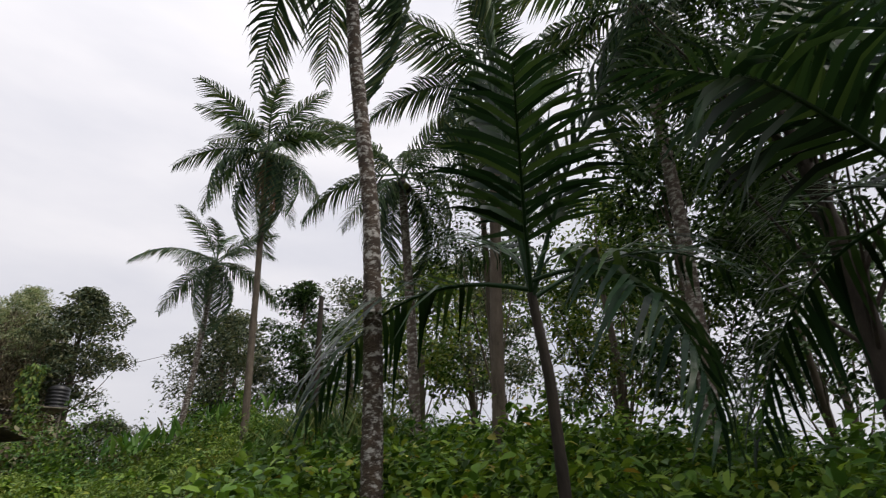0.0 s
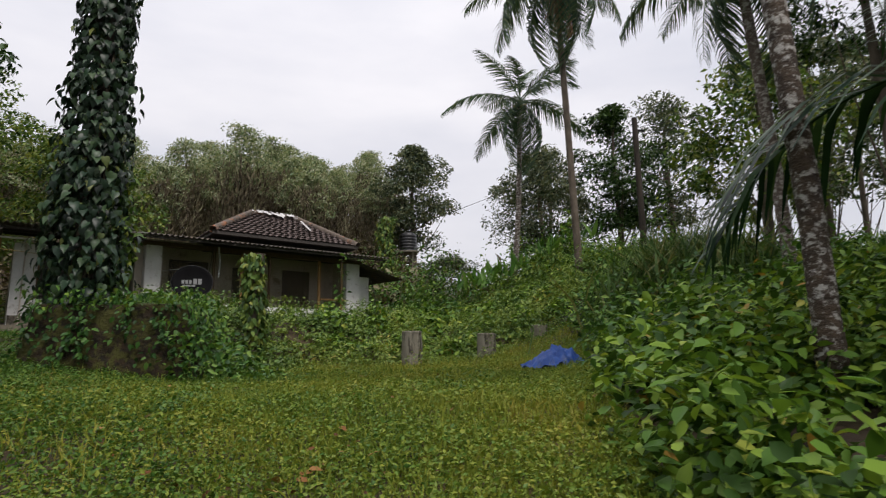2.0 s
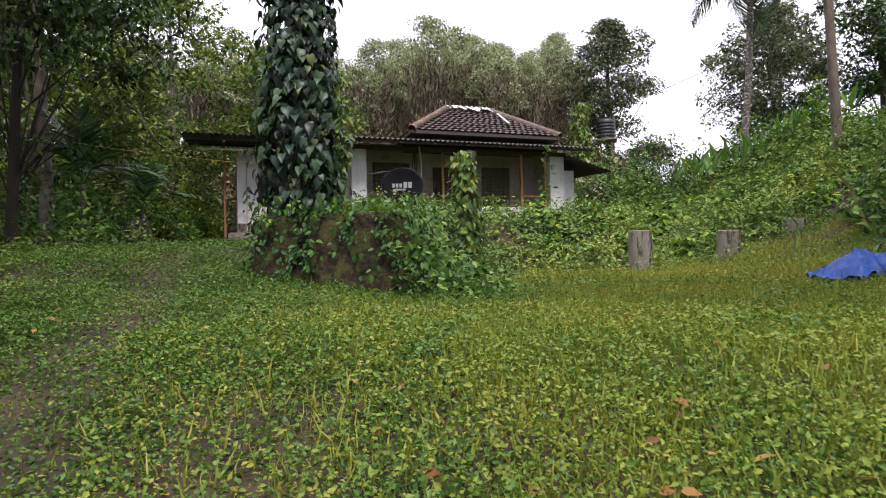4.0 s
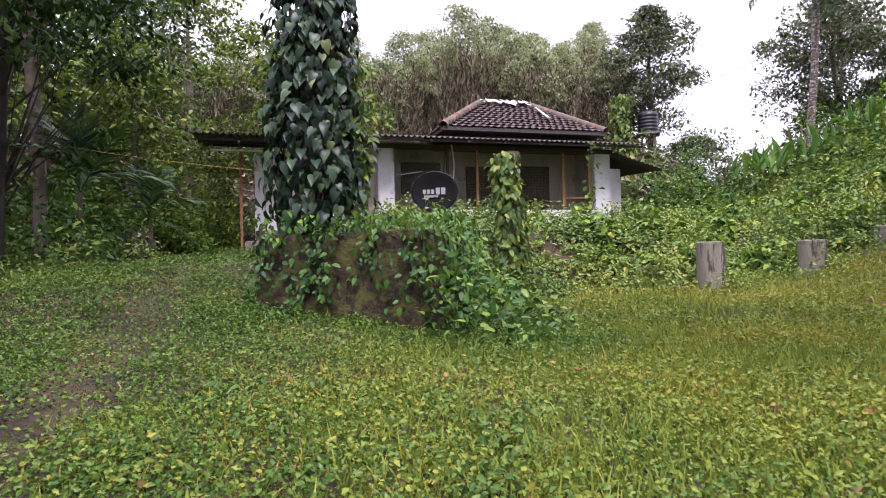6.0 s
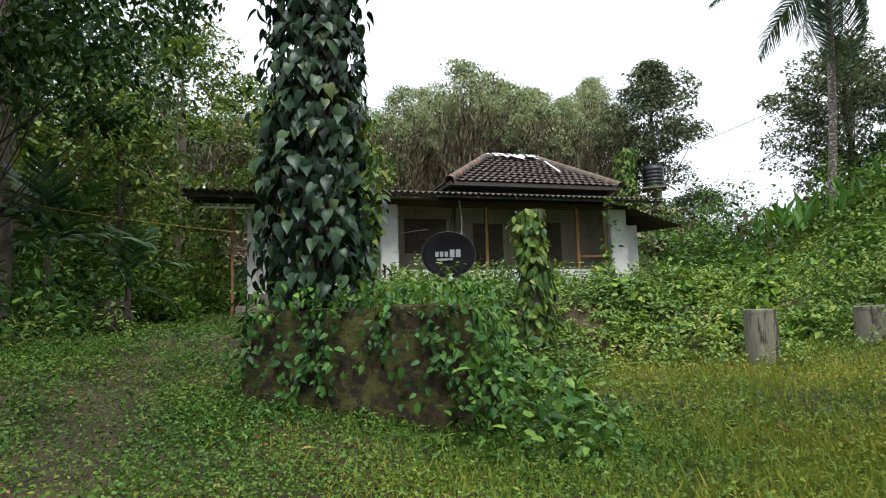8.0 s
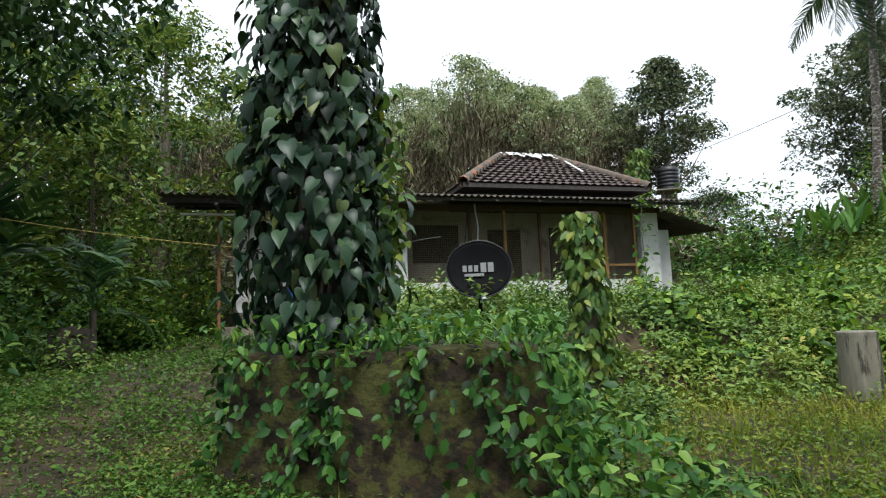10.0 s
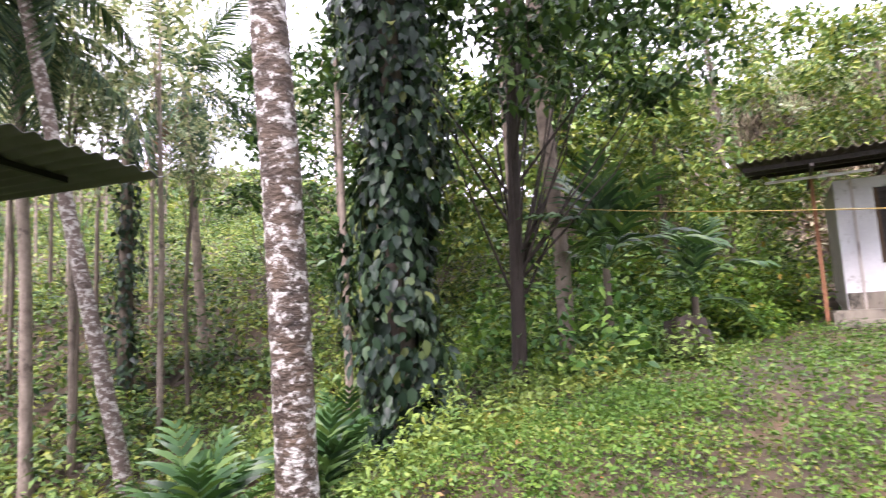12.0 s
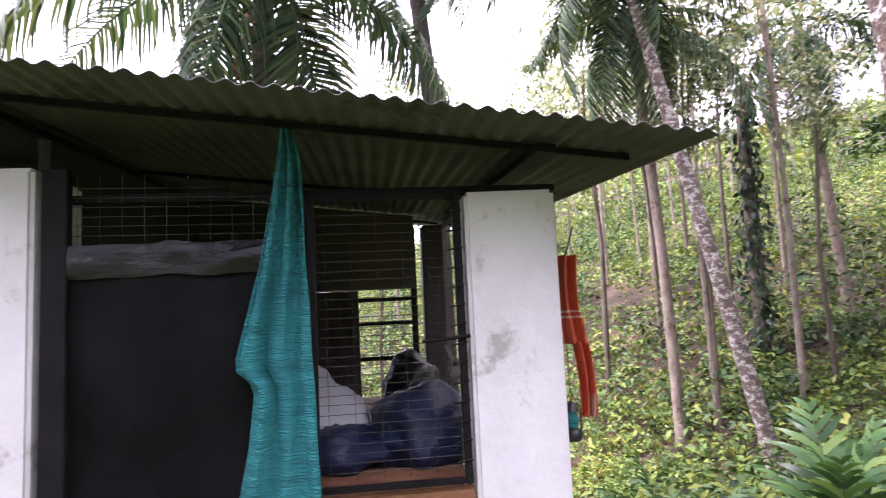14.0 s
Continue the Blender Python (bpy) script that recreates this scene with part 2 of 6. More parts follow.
M_OLDTIN = rough_mat("dark_corrugated_sheet", [(0.3, (0.045, 0.04, 0.034)), (0.7, (0.1, 0.085, 0.07))], 2, 0.8, 0.1, stain=(0.12, 0.07, 0.04), stain_at=0.58, stain_scale=2)
M_WOOD = rough_mat("old_timber", [(0.3, (0.055, 0.034, 0.02)), (0.7, (0.14, 0.085, 0.045))], 6, 0.8, 0.3, (6, 6, 0.6), 30)
M_YELLOWWOOD = rough_mat("ochre_timber", [(0.3, (0.22, 0.12, 0.04)), (0.7, (0.36, 0.21, 0.08))], 6, 0.75, 0.3, (6, 6, 0.6), 30)
M_DARKWOOD = rough_mat("dark_shutter", [(0.3, (0.022, 0.018, 0.016)), (0.7, (0.06, 0.05, 0.043))], 6, 0.7, 0.2, (6, 6, 0.6), 30)
M_IRON = rough_mat("black_painted_iron", [(0.3, (0.005, 0.005, 0.0055)), (0.7, (0.013, 0.0128, 0.013))], 8, 0.6, 0.15, spec=0.12)
M_RUST = rough_mat("rusty_iron", [(0.3, (0.16, 0.065, 0.03)), (0.7, (0.33, 0.16, 0.08))], 8, 0.85, 0.3)
M_WIRE = rough_mat("galvanised_wire", [(0.3, (0.03, 0.029, 0.027)), (0.7, (0.075, 0.072, 0.069))], 8, 0.6, 0.1, metal=0.4)
M_MESHWIRE = rough_mat("old_wire_mesh", [(0.3, (0.196, 0.145, 0.098)), (0.7, (0.336, 0.275, 0.195))], 8, 0.7, 0.1, metal=0.2)
# Cloudy lighter tone stands for soft reflections; the stain adds fine specks.
M_SHEET = rough_mat("black_plastic_sheet", [(0.35, (0.0022, 0.0022, 0.0026)), (0.7, (0.011, 0.011, 0.012))], 2.2, 0.5, 1.0, (1, 1, 0.6), 5, stain=(0.02, 0.02, 0.0195), stain_at=0.66, stain_scale=24, spec=0.06)
# Scuffed fold whose sky sheen is put into the lighter grey patches.
M_FOLD = rough_mat("fold_sheen", [(0.3, (0.006, 0.006, 0.007)), (0.7, (0.03, 0.03, 0.032))], 4, 0.35, 0.5, (1, 1, 2), 16, stain=(0.075, 0.075, 0.078), stain_at=0.6, stain_scale=5, spec=0.35)
M_TEAL = rough_mat("teal_shade_net", [(0.3, (0.004, 0.135, 0.150)), (0.7, (0.012, 0.27, 0.27))], 9, 0.8, 1.0, (0.5, 0.5, 5), 48)
M_ORANGE = rough_mat("orange_towel", [(0.3, (0.45, 0.07, 0.028)), (0.7, (0.62, 0.12, 0.05))], 6, 0.9, 0.4, fine=90)
M_PALECLOTH = rough_mat("pale_stripe", [(0.3, (0.6, 0.4, 0.33)), (0.7, (0.7, 0.5, 0.42))], 6, 0.9, 0.3, fine=90)
M_BLUETARP = rough_mat("blue_tarpaulin", [(0.3, (0.004, 0.03, 0.16)), (0.7, (0.012, 0.07, 0.3))], 6, 0.5, 0.3, fine=12)
M_NAVY = rough_mat("navy_plastic", [(0.3, (0.007, 0.012, 0.034)), (0.7, (0.018, 0.03, 0.075))], 9, 0.5, 0.7, fine=12)
M_SACK = rough_mat("white_sack", [(0.3, (0.45, 0.45, 0.46)), (0.7, (0.62, 0.62, 0.63))], 4, 0.7, 0.5, fine=14)
M_BLACK = rough_mat("black_plastic", [(0.3, (0.01, 0.01, 0.011)), (0.7, (0.02, 0.02, 0.022))], 4, 0.38, 0.08)
M_DISH = rough_mat("dish_black", [(0.3, (0.004, 0.004, 0.0045)), (0.7, (0.008, 0.008, 0.009))], 4, 0.8, 0.05, spec=0.08)
M_PRINT = rough_mat("pale_print", [(0.3, (0.150, 0.154, 0.158)), (0.7, (0.200, 0.204, 0.208))], 9, 0.6, 0.05)
M_FILM = rough_mat("white_plastic_film", [(0.3, (0.33, 0.32, 0.31)), (0.7, (0.6, 0.59, 0.58))], 6, 0.5, 0.6, fine=9)
M_ROPE = rough_mat("yellow_rope", [(0.3, (0.22, 0.15, 0.04)), (0.7, (0.32, 0.24, 0.07))], 8, 0.8, 0.2)
M_CABLE = rough_mat("cable", [(0.3, (0.015, 0.015, 0.015)), (0.7, (0.04, 0.04, 0.04))], 8, 0.6, 0.1)
M_BLUEPL = rough_mat("blue_plastic_chair", [(0.3, (0.006, 0.04, 0.16)), (0.7, (0.012, 0.06, 0.2))], 4, 0.5, 0.05)
M_JAR = rough_mat("pale_jerrycan", [(0.3, (0.4, 0.42, 0.45)), (0.7, (0.55, 0.57, 0.6))], 4, 0.4, 0.05)


# ---------------------------------------------------------------- mesh tools
rng = np.random.default_rng(7)


def smooth(t):
    t = np.clip(t, 0, 1)
    return t * t * (3 - 2 * t)


def raw_mesh(name, V, F, mat, shade=False):
    """A mesh from arrays: all faces with the same number of corners."""
    V = np.asarray(V, dtype=np.float32).reshape(-1, 3)
    F = np.asarray(F, dtype=np.int32)
    n, k = F.shape
    me = bpy.data.meshes.new(name)
    me.vertices.add(len(V))
    me.vertices.foreach_set("co", V.ravel())
    me.loops.add(n * k)
    me.loops.foreach_set("vertex_index", F.ravel())
    me.polygons.add(n)
    me.polygons.foreach_set("loop_start", np.arange(0, n * k, k, dtype=np.int32))
    me.polygons.foreach_set("loop_total", np.full(n, k, dtype=np.int32))
    if shade:
        me.polygons.foreach_set("use_smooth", np.ones(n, dtype=bool))
    me.materials.append(mat)
    me.update(calc_edges=True)
    return me


def hang(ob, parent):
    if parent is not None:
        ob.parent = parent
    return ob


def part(name, bm, mat, parent=None, label="", shade=False):
    """Links a bmesh as one mesh object under a thing or part."""
    me = bpy.data.meshes.new(name)
    if shade:
        for f in bm.faces:
            f.smooth = True
    bm.normal_update()
    bm.to_mesh(me)
    bm.free()
    me.materials.append(mat)
    ob = hang(new(name, me), parent)
    if label:
        ob["label"] = label
    return ob


def part_me(name, me, parent=None, m=None, label=""):
    ob = hang(new(name, me), parent)
    if m is not None:
        ob.matrix_basis = m
    if label:
        ob["label"] = label
    return ob


def empty(name, m, label, category, group="", kind=""):
    ob = new(name)
    ob.empty_display_size = 0.2
    ob.matrix_basis = m
    return tagged(ob, label, category, group, kind)


def box(bm, x0, x1, y0, y1, z0, z1, bevel=0.0, jig=0.0):
    """A box added to a bmesh, its edges bevelled, its corners a little off true."""
    r = bmesh.ops.create_cube(bm, size=1)
    vs = r["verts"]
    for v in vs:
        v.co = Vector(((x0 + x1) / 2 + v.co.x * (x1 - x0), (y0 + y1) / 2 + v.co.y * (y1 - y0), (z0 + z1) / 2 + v.co.z * (z1 - z0)))
        if jig:
            v.co += Vector((random.uniform(-jig, jig), random.uniform(-jig, jig), random.uniform(-jig, jig)))
    if bevel:
        es = {e for v in vs for e in v.link_edges}
        bmesh.ops.bevel(bm, geom=list(es), offset=bevel, segments=2, affect="EDGES")
    return bm


def boxed(*a, **k):
    return box(bmesh.new(), *a, **k)


def tube_arrays(pts, radii, sides=8, cap=True):
    """A tapered tube along points: vertices and quads."""
    pts = [Vector(p) for p in pts]
    V, F = [], []
    side = None
    for i, p in enumerate(pts):
        d = (pts[min(i + 1, len(pts) - 1)] - pts[max(i - 1, 0)]).normalized()
        if side is None:
            side = d.orthogonal().normalized()
        side = (side - d * side.dot(d)).normalized()
        up = d.cross(side)
        for j in range(sides):
            a = 2 * math.pi * j / sides
            V.append(p + (side * math.cos(a) + up * math.sin(a)) * radii[i])
    for i in range(len(pts) - 1):
        for j in range(sides):
            k = (j + 1) % sides
            F.append((i * sides + j, i * sides + k, (i + 1) * sides + k, (i + 1) * sides + j))
    return np.array([tuple(v) for v in V]), np.array(F)


def join_arrays(pieces):
    Vs, Fs, o = [], [], 0
    for V, F in pieces:
        Vs.append(V)
        Fs.append(np.asarray(F) + o)
        o += len(V)
    return np.concatenate(Vs), np.concatenate(Fs)


def tube(name, pts, radii, mat, parent=None, sides=8, label=""):
    if isinstance(radii, (int, float)):
        radii = [radii] * len(pts)
    V, F = tube_arrays(pts, radii, sides)
    return part_me(name, raw_mesh(name, V, F, mat, True), parent, None, label)


LEAF_V = np.array([(0, 0, 0), (0.42, 0.24, 0.07), (0.42, -0.24, 0.07), (1, 0, -0.12)])
LEAF_F = np.array([(0, 2, 3), (0, 3, 1)])
WIDE_V = np.array([(0, 0, 0), (0.22, 0.26, 0.05), (0.22, -0.26, 0.05), (0.62, 0.24, 0.02), (0.62, -0.24, 0.02), (1, 0, -0.16), (0.45, 0, -0.03)])
WIDE_F = np.array([(0, 6, 1), (0, 2, 6), (1, 6, 3), (2, 4, 6), (3, 6, 5), (6, 4, 5)])
LONG_V = np.array([(0, 0, 0), (0.5, 0.11, 0.03), (0.5, -0.11, 0.03), (1, 0, -0.18)])
BLADE_V = np.array([(0, 0.03, 0), (0, -0.03, 0), (0.5, 0.028, 0.1), (0.5, -0.028, 0.1), (1, 0, -0.12)])
BLADE_F = np.array([(0, 1, 3), (0, 3, 2), (2, 3, 4)])


def scatter(tv, tf, P, D, N, S):
    """Copies of a small template at P, pointing along D, facing N, of size S."""
    D = D / np.linalg.norm(D, axis=1, keepdims=True)
    Y = np.cross(N, D)
    Y /= np.linalg.norm(Y, axis=1, keepdims=True) + 1e-9
    Z = np.cross(D, Y)
    S = np.asarray(S).reshape(-1, 1, 1)
    V = P[:, None, :] + S * (tv[None, :, 0:1] * D[:, None, :] + tv[None, :, 1:2] * Y[:, None, :] + tv[None, :, 2:3] * Z[:, None, :])
    F = tf[None] + (np.arange(len(P)) * len(tv))[:, None, None]
    return V.reshape(-1, 3), F.reshape(-1, tf.shape[1])


def rand_dirs(n, up=0.0, spread=1.0):
    d = rng.normal(size=(n, 3))
    d /= np.linalg.norm(d, axis=1, keepdims=True)
    d *= spread
    d[:, 2] += up
    return d


def leaf_cloud(P, size, vary=0.35, hang_down=0.35, kind="leaf", facing=None):
    n = len(P)
    D = rand_dirs(n)
    D[:, 2] = D[:, 2] * 0.5 - hang_down
    N = rand_dirs(n, 0.9, 0.7) if facing is None else facing + rand_dirs(n, 0, 0.5)
    S = size * (1 + vary * rng.uniform(-1, 1, n))
    tv, tf = {"leaf": (LEAF_V, LEAF_F), "wide": (WIDE_V, WIDE_F), "long": (LONG_V, LEAF_F)}[kind]
    return scatter(tv, tf, P, D, N, S)


# ---------------------------------------------------------------- terrain
BASE_Y = (-200, -10, 0, 1.2, 2.7, 5.1, 7.5, 9, 11, 16, 19, 23, 30, 60, 130, 600)
BASE_Z = (-9, -2.6, -1.65, -1.45, -1.1, -0.45, 0.03, 0.1, 0.12, 0.36, 0.7, 1.7, 3.2, 13, 24, 30)
LEFT_Y = (7, 8, 10, 11.5, 14, 17, 19, 24)
LEFT_Z = (0.05, 0.1, 0.22, 0.32, 0.52, 0.75, 0.75, 0.3)
HOUSE_O = Vector((-7.82, 20.0, 0))
HOUSE_A = 32.9
HU = (math.cos(radians(HOUSE_A)), math.sin(radians(HOUSE_A)))


def house_uv(x, y):
    dx, dy = x - HOUSE_O.x, y - HOUSE_O.y
    return dx * HU[0] + dy * HU[1], -dx * HU[1] + dy * HU[0]


def ground_z(x, y):
    """Height of the ground: a lawn that climbs to a bank, a hill on the one hand and a wooded slope on the other."""
    x, y = np.asarray(x, dtype=float), np.asarray(y, dtype=float)
    z = np.interp(y, BASE_Y, BASE_Z)
    z = z + smooth((-x - 3) / 3) * np.interp(y, LEFT_Y, LEFT_Z) * smooth((40 + x) / 20)
    z = z + 0.5 * smooth((-x - 5.8) / 2.6) * np.interp(y, (8.6, 10.2, 13, 17), (0, 1, 0.8, 0.1)) * smooth((x + 24) / 8)
    back = np.clip(y - 27, 0, 400)
    z = z - smooth((x + 3) / 7) * np.clip(np.interp(y, BASE_Y, BASE_Z) - 2.6, 0, 60) * smooth((y - 25) / 6)
    z = z + smooth((x - 0.8) / 7) * (0.68 + 0.084 * np.clip(y - 4, 0, 18)) * (1 - 0.7 * smooth(back / 25))
    left = np.clip(-x - 15, 0, 70)
    z = z + 0.30 * left * smooth((45 - np.abs(y - 5)) / 30) - 0.9 * smooth((-x - 8.6) / 3) * smooth((x + 26) / 10) * smooth((13 - y) / 4) * smooth((y + 12) / 10)
    u, v = house_uv(x, y)
    toe = np.interp(u, (-4, -1.2, 2, 12), (-9.0, -8.6, -6.4, -6.4))
    w = smooth((v - toe) / 2.6) * smooth((u + 1.7) / 1.2) * smooth((14 - u) / 4) * smooth((12 - v) / 5)
    return z * (1 - w) + np.maximum(z, 1.6) * w


def axis(lo, hi, step, far, n):
    inner = np.arange(lo, hi + 1e-6, step)
    g = np.geomspace(1, far, n) - 1
    return np.concatenate([(lo - step - g)[::-1], inner, hi + step + g])


gx, gy = axis(-16, 9, 0.22, 420, 34), axis(-3, 24, 0.22, 420, 34)
GX, GY = np.meshgrid(gx, gy)
GZ = ground_z(GX, GY) + 0.025 * np.sin(GX * 2.3 + np.sin(GY * 1.7)) * np.cos(GY * 2.9)
nx, ny = len(gx), len(gy)
ii, jj = np.meshgrid(np.arange(nx - 1), np.arange(ny - 1))
q = (jj * nx + ii).ravel()
ground = new("ground", raw_mesh("ground", np.stack([GX, GY, GZ], -1), np.stack([q, q + 1, q + 1 + nx, q + nx], 1), M_SOIL, True))
tagged(ground, "brown soil slope with damp earth under low weeds", "ground", kind="structure")


def gpoint(x, y, dz=0.0):
    return Vector((x, y, float(ground_z(x, y)) + dz))


# ---------------------------------------------------------------- the tiled house
HM = Matrix.Translation(HOUSE_O) @ Matrix.Rotation(radians(HOUSE_A), 4, "Z")
FLOOR = 1.75


def corrugated(x0, x1, y0, y1, zf, pitch, amp, thick=0.004, per=8):
    """A corrugated sheet whose waves run along y; zf gives its height."""
    n = max(8, int((x1 - x0) / pitch * per))
    xs = np.linspace(x0, x1, n + 1)
    ys = np.linspace(y0, y1, 5)
    V, F = [], []
    for k in (0, 1):
        for y in ys:
            for x in xs:
                V.append((x, y, zf(x, y) + amp * math.sin(2 * math.pi * x / pitch) - k * thick))
    m, r = n + 1, len(ys)
    for k in (0, 1):
        for j in range(r - 1):
            for i in range(n):
                a = k * m * r + j * m + i
                f = (a, a + 1, a + m + 1, a + m)
                F.append(f if k == 0 else f[::-1])
    for j in (0, r - 1):
        for i in range(n):
            a, b = j * m + i, m * r + j * m + i
            F.append((a, b, b + 1, a + 1) if j == 0 else (a + 1, b + 1, b, a))
    for i in (0, n):
        for j in range(r - 1):
            a, b = j * m + i, m * r + j * m + i
            F.append((a, a + m, b + m, b) if i == 0 else (b, b + m, a + m, a))
    return np.array(V), np.array(F)


def build_house():
    h = empty("house", HM, "old low house with clay-tiled hip roof and meshed verandah", "house")
    part("plinth", boxed(-0.3, 8.0, -0.15, 6.0, 0.6, FLOOR, 0.03), M_CONCRETE, h)
    part("wall", boxed(-0.2, 6.9, 1.75, 1.95, FLOOR, 4.55), M_WALL, h, "grey plastered back wall of the verandah")
    part("wall", boxed(-0.2, 0.0, 0.4, 1.75, FLOOR, 4.0), M_WALL, h)
    part("wall", boxed(6.7, 6.9, 0.4, 5.9, FLOOR, 4.3), M_WALL, h)
    part("wall", boxed(-0.2, 6.7, 5.7, 5.9, FLOOR, 4.4), M_WALL, h)
    part("wall", boxed(-0.2, 0.0, 1.96, 5.7, FLOOR, 4.4), M_WALL, h)
    part("pillar", boxed(0.0, 0.44, 0.0, 0.4, FLOOR, 4.03, 0.015, 0.006), M_WHITE, h, "whitewashed square pillar")
    part("pillar", boxed(6.38, 6.88, 0.0, 0.4, FLOOR, 4.03, 0.015, 0.006), M_WHITE, h, "whitewashed square pillar")
    part("pillar", boxed(6.93, 7.45, 0.35, 0.75, FLOOR, 3.66, 0.015, 0.006), M_WHITE, h, "lower whitewashed pillar with grey stains")
    part("parapet", boxed(0.45, 6.37, 0.03, 0.2, FLOOR, 2.4, 0.02, 0.006), M_WHITE, h, "low whitewashed parapet")
    for u, wv, mt in ((1.9, 0.07, M_WOOD), (2.75, 0.07, M_YELLOWWOOD), (3.65, 0.06, M_WOOD), (5.36, 0.09, M_YELLOWWOOD), (6.2, 0.07, M_YELLOWWOOD)):
        part("post", boxed(u, u + wv, 0.06, 0.13, 2.4, 4.05, 0.008), mt, h, "slim wooden verandah post")
    part("rail", boxed(5.46, 6.36, 0.06, 0.11, 2.72, 2.78, 0.006), M_YELLOWWOOD, h)
    part("beam", boxed(-0.1, 7.0, 0.04, 0.2, 4.03, 4.17, 0.01), M_WOOD, h)
    # wire mesh between the posts
    pcs = []
    for i, u in enumerate(np.arange(0.46, 6.36, 0.045)):
        pcs.append(tube_arrays([(u, 0.145, 2.4), (u, 0.145, 4.03)], [0.0028] * 2, 3))
    for z in np.arange(2.42, 4.03, 0.045):
        pcs.append(tube_arrays([(0.45, 0.145, z), (6.37, 0.145, z)], [0.0028] * 2, 3))
    V, F = join_arrays(pcs)
    part_me("wire_mesh", raw_mesh("wire_mesh", V, F, M_MESHWIRE), h, None, "brownish square wire mesh")
    # shuttered windows and a door in the back wall
    for u0, u1, z0, z1 in ((1.0, 2.2, 3.0, 3.95), (3.0, 3.9, FLOOR, 3.85), (4.75, 5.75, 2.5, 3.9)):
        w = part("window", boxed(u0, u1, 1.68, 1.745, z0, z1, 0.01), M_DARKWOOD, h, "dark wooden shutter")
        n = 4
        for k in range(n):
            a = u0 + 0.05 + (u1 - u0 - 0.1) * k / n
            part("panel", boxed(a + 0.02, a + (u1 - u0 - 0.1) / n - 0.02, 1.655, 1.678, z0 + 0.08, z1 - 0.08, 0.006), M_DARKWOOD, w)
    # corrugated lean-to roof over the verandah
    V, F = corrugated(-0.2, 7.5, -0.95, 1.95, lambda x, y: 4.17 + 0.2 * (y + 0.95), 0.146, 0.024)
    part_me("verandah_roof", raw_mesh("verandah_roof", V, F, M_OLDTIN, True), h, None, "dark weathered corrugated verandah roof")
    for u in np.arange(0.2, 7.4, 1.0):
        m = bmesh.new()
        box(m, u, u + 0.06, -0.9, 1.7, 4.06, 4.12)
        for v in m.verts:
            v.co.z += 0.2 * (v.co.y + 0.95)
        part("rafter", m, M_DARKWOOD, h)
    part("purlin", boxed(-0.15, 7.45, -0.85, -0.79, 4.08, 4.14), M_DARKWOOD, h)
    # hipped upper roof
    E = [(1.9, 0.3), (6.95, 0.3), (6.95, 5.6), (1.9, 5.6)]
    ze, zr = 4.74, 6.12
    R = [(3.95, 2.95), (5.65, 2.95)]
    bm = bmesh.new()
    e = [bm.verts.new((*p, ze)) for p in E]
    r = [bm.verts.new((*p, zr)) for p in R]
    low = [bm.verts.new((*p, ze - 0.1)) for p in E]
    for f in ((e[0], e[1], r[1], r[0]), (e[1], e[2], r[1]), (e[2], e[3], r[0], r[1]), (e[3], e[0], r[0])):
        bm.faces.new(f)
    bm.faces.new(low[::-1])
    for k in range(4):
        bm.faces.new((low[k], low[(k + 1) % 4], e[(k + 1) % 4], e[k]))
    roof = part("roof", bm, M_DARKWOOD, h, "hip roof of weathered clay tiles")
    part("upper_wall", boxed(2.0, 6.7, 0.8, 5.2, 4.3, 4.7), M_DARKWOOD, h)
    # clay tiles: one curved tile mesh, laid in courses
    tw, tl = 0.205, 0.25
    V, F = [], []
    nn = 6
    for j in range(3):
        for i in range(nn + 1):
            a = i / nn
            V.append(((a - 0.5) * tw * 1.04, tl * 1.16 * (j / 2 - 0.5), 0.016 * math.sin(a * 2 * math.pi + 0.6) + 0.012 - 0.012 * j))
    for j in range(2):
        for i in range(nn):
            a = j * (nn + 1) + i
            F.append((a, a + 1, a + nn + 2, a + nn + 1))
    m0 = len(V)
    V2 = [(x, y, z - 0.014) for x, y, z in V]
    F2 = [f[::-1] for f in F] + [(i, m0 + i, m0 + i + 1, i + 1) for i in range(nn)]
    tile = raw_mesh("tile", V + V2, F + [tuple(k + m0 if n < len(F) else k for k in f) for n, f in enumerate(F2)], M_TILE, True)
    rest = []
    tv = np.array(V + V2)
    tf = np.array(F + [tuple(k + m0 if n < len(F) else k for k in f) for n, f in enumerate(F2)])
    faces = [((E[0], E[1]), (R[0], R[1]), True), ((E[3], E[0]), (R[0], R[0]), False), ((E[1], E[2]), (R[1], R[1]), False), ((E[2], E[3]), (R[1], R[0]), False)]
    rr = random.Random(4)
    for (a, b), (c, d), near in faces:
        A, B, C, D = (Vector((*a, ze)), Vector((*b, ze)), Vector((*c, zr)), Vector((*d, zr)))
        X = (B - A).normalized()
        Nn = X.cross((C + D) / 2 - (A + B) / 2).normalized()
        Y = Nn.cross(X)
        H = ((C + D) / 2 - (A + B) / 2).dot(Y)
        rows = int(H / tl)
        for k in range(rows):
            s = (k + 0.5) / rows
            x0 = (A.lerp(C, s) - A).dot(X) + 0.1
            x1 = (B.lerp(D, s) - A).dot(X) - 0.1
            n = int((x1 - x0) / tw)
            for i in range(n):
                p = A + X * (x0 + (i + 0.5) * (x1 - x0) / n) + Y * ((k + 0.5) * H / rows) + Nn * (0.03 + rr.uniform(-0.006, 0.008))
                mm = Matrix((X, Y, Nn)).transposed().to_4x4()
                mm.translation = p
                mm = mm @ Matrix.Rotation(rr.uniform(-0.03, 0.03), 4, "Z") @ Matrix.Rotation(-0.11, 4, "X")
                if near:
                    part_me("tile", tile, roof, mm)
                else:
                    mat = np.array(mm)
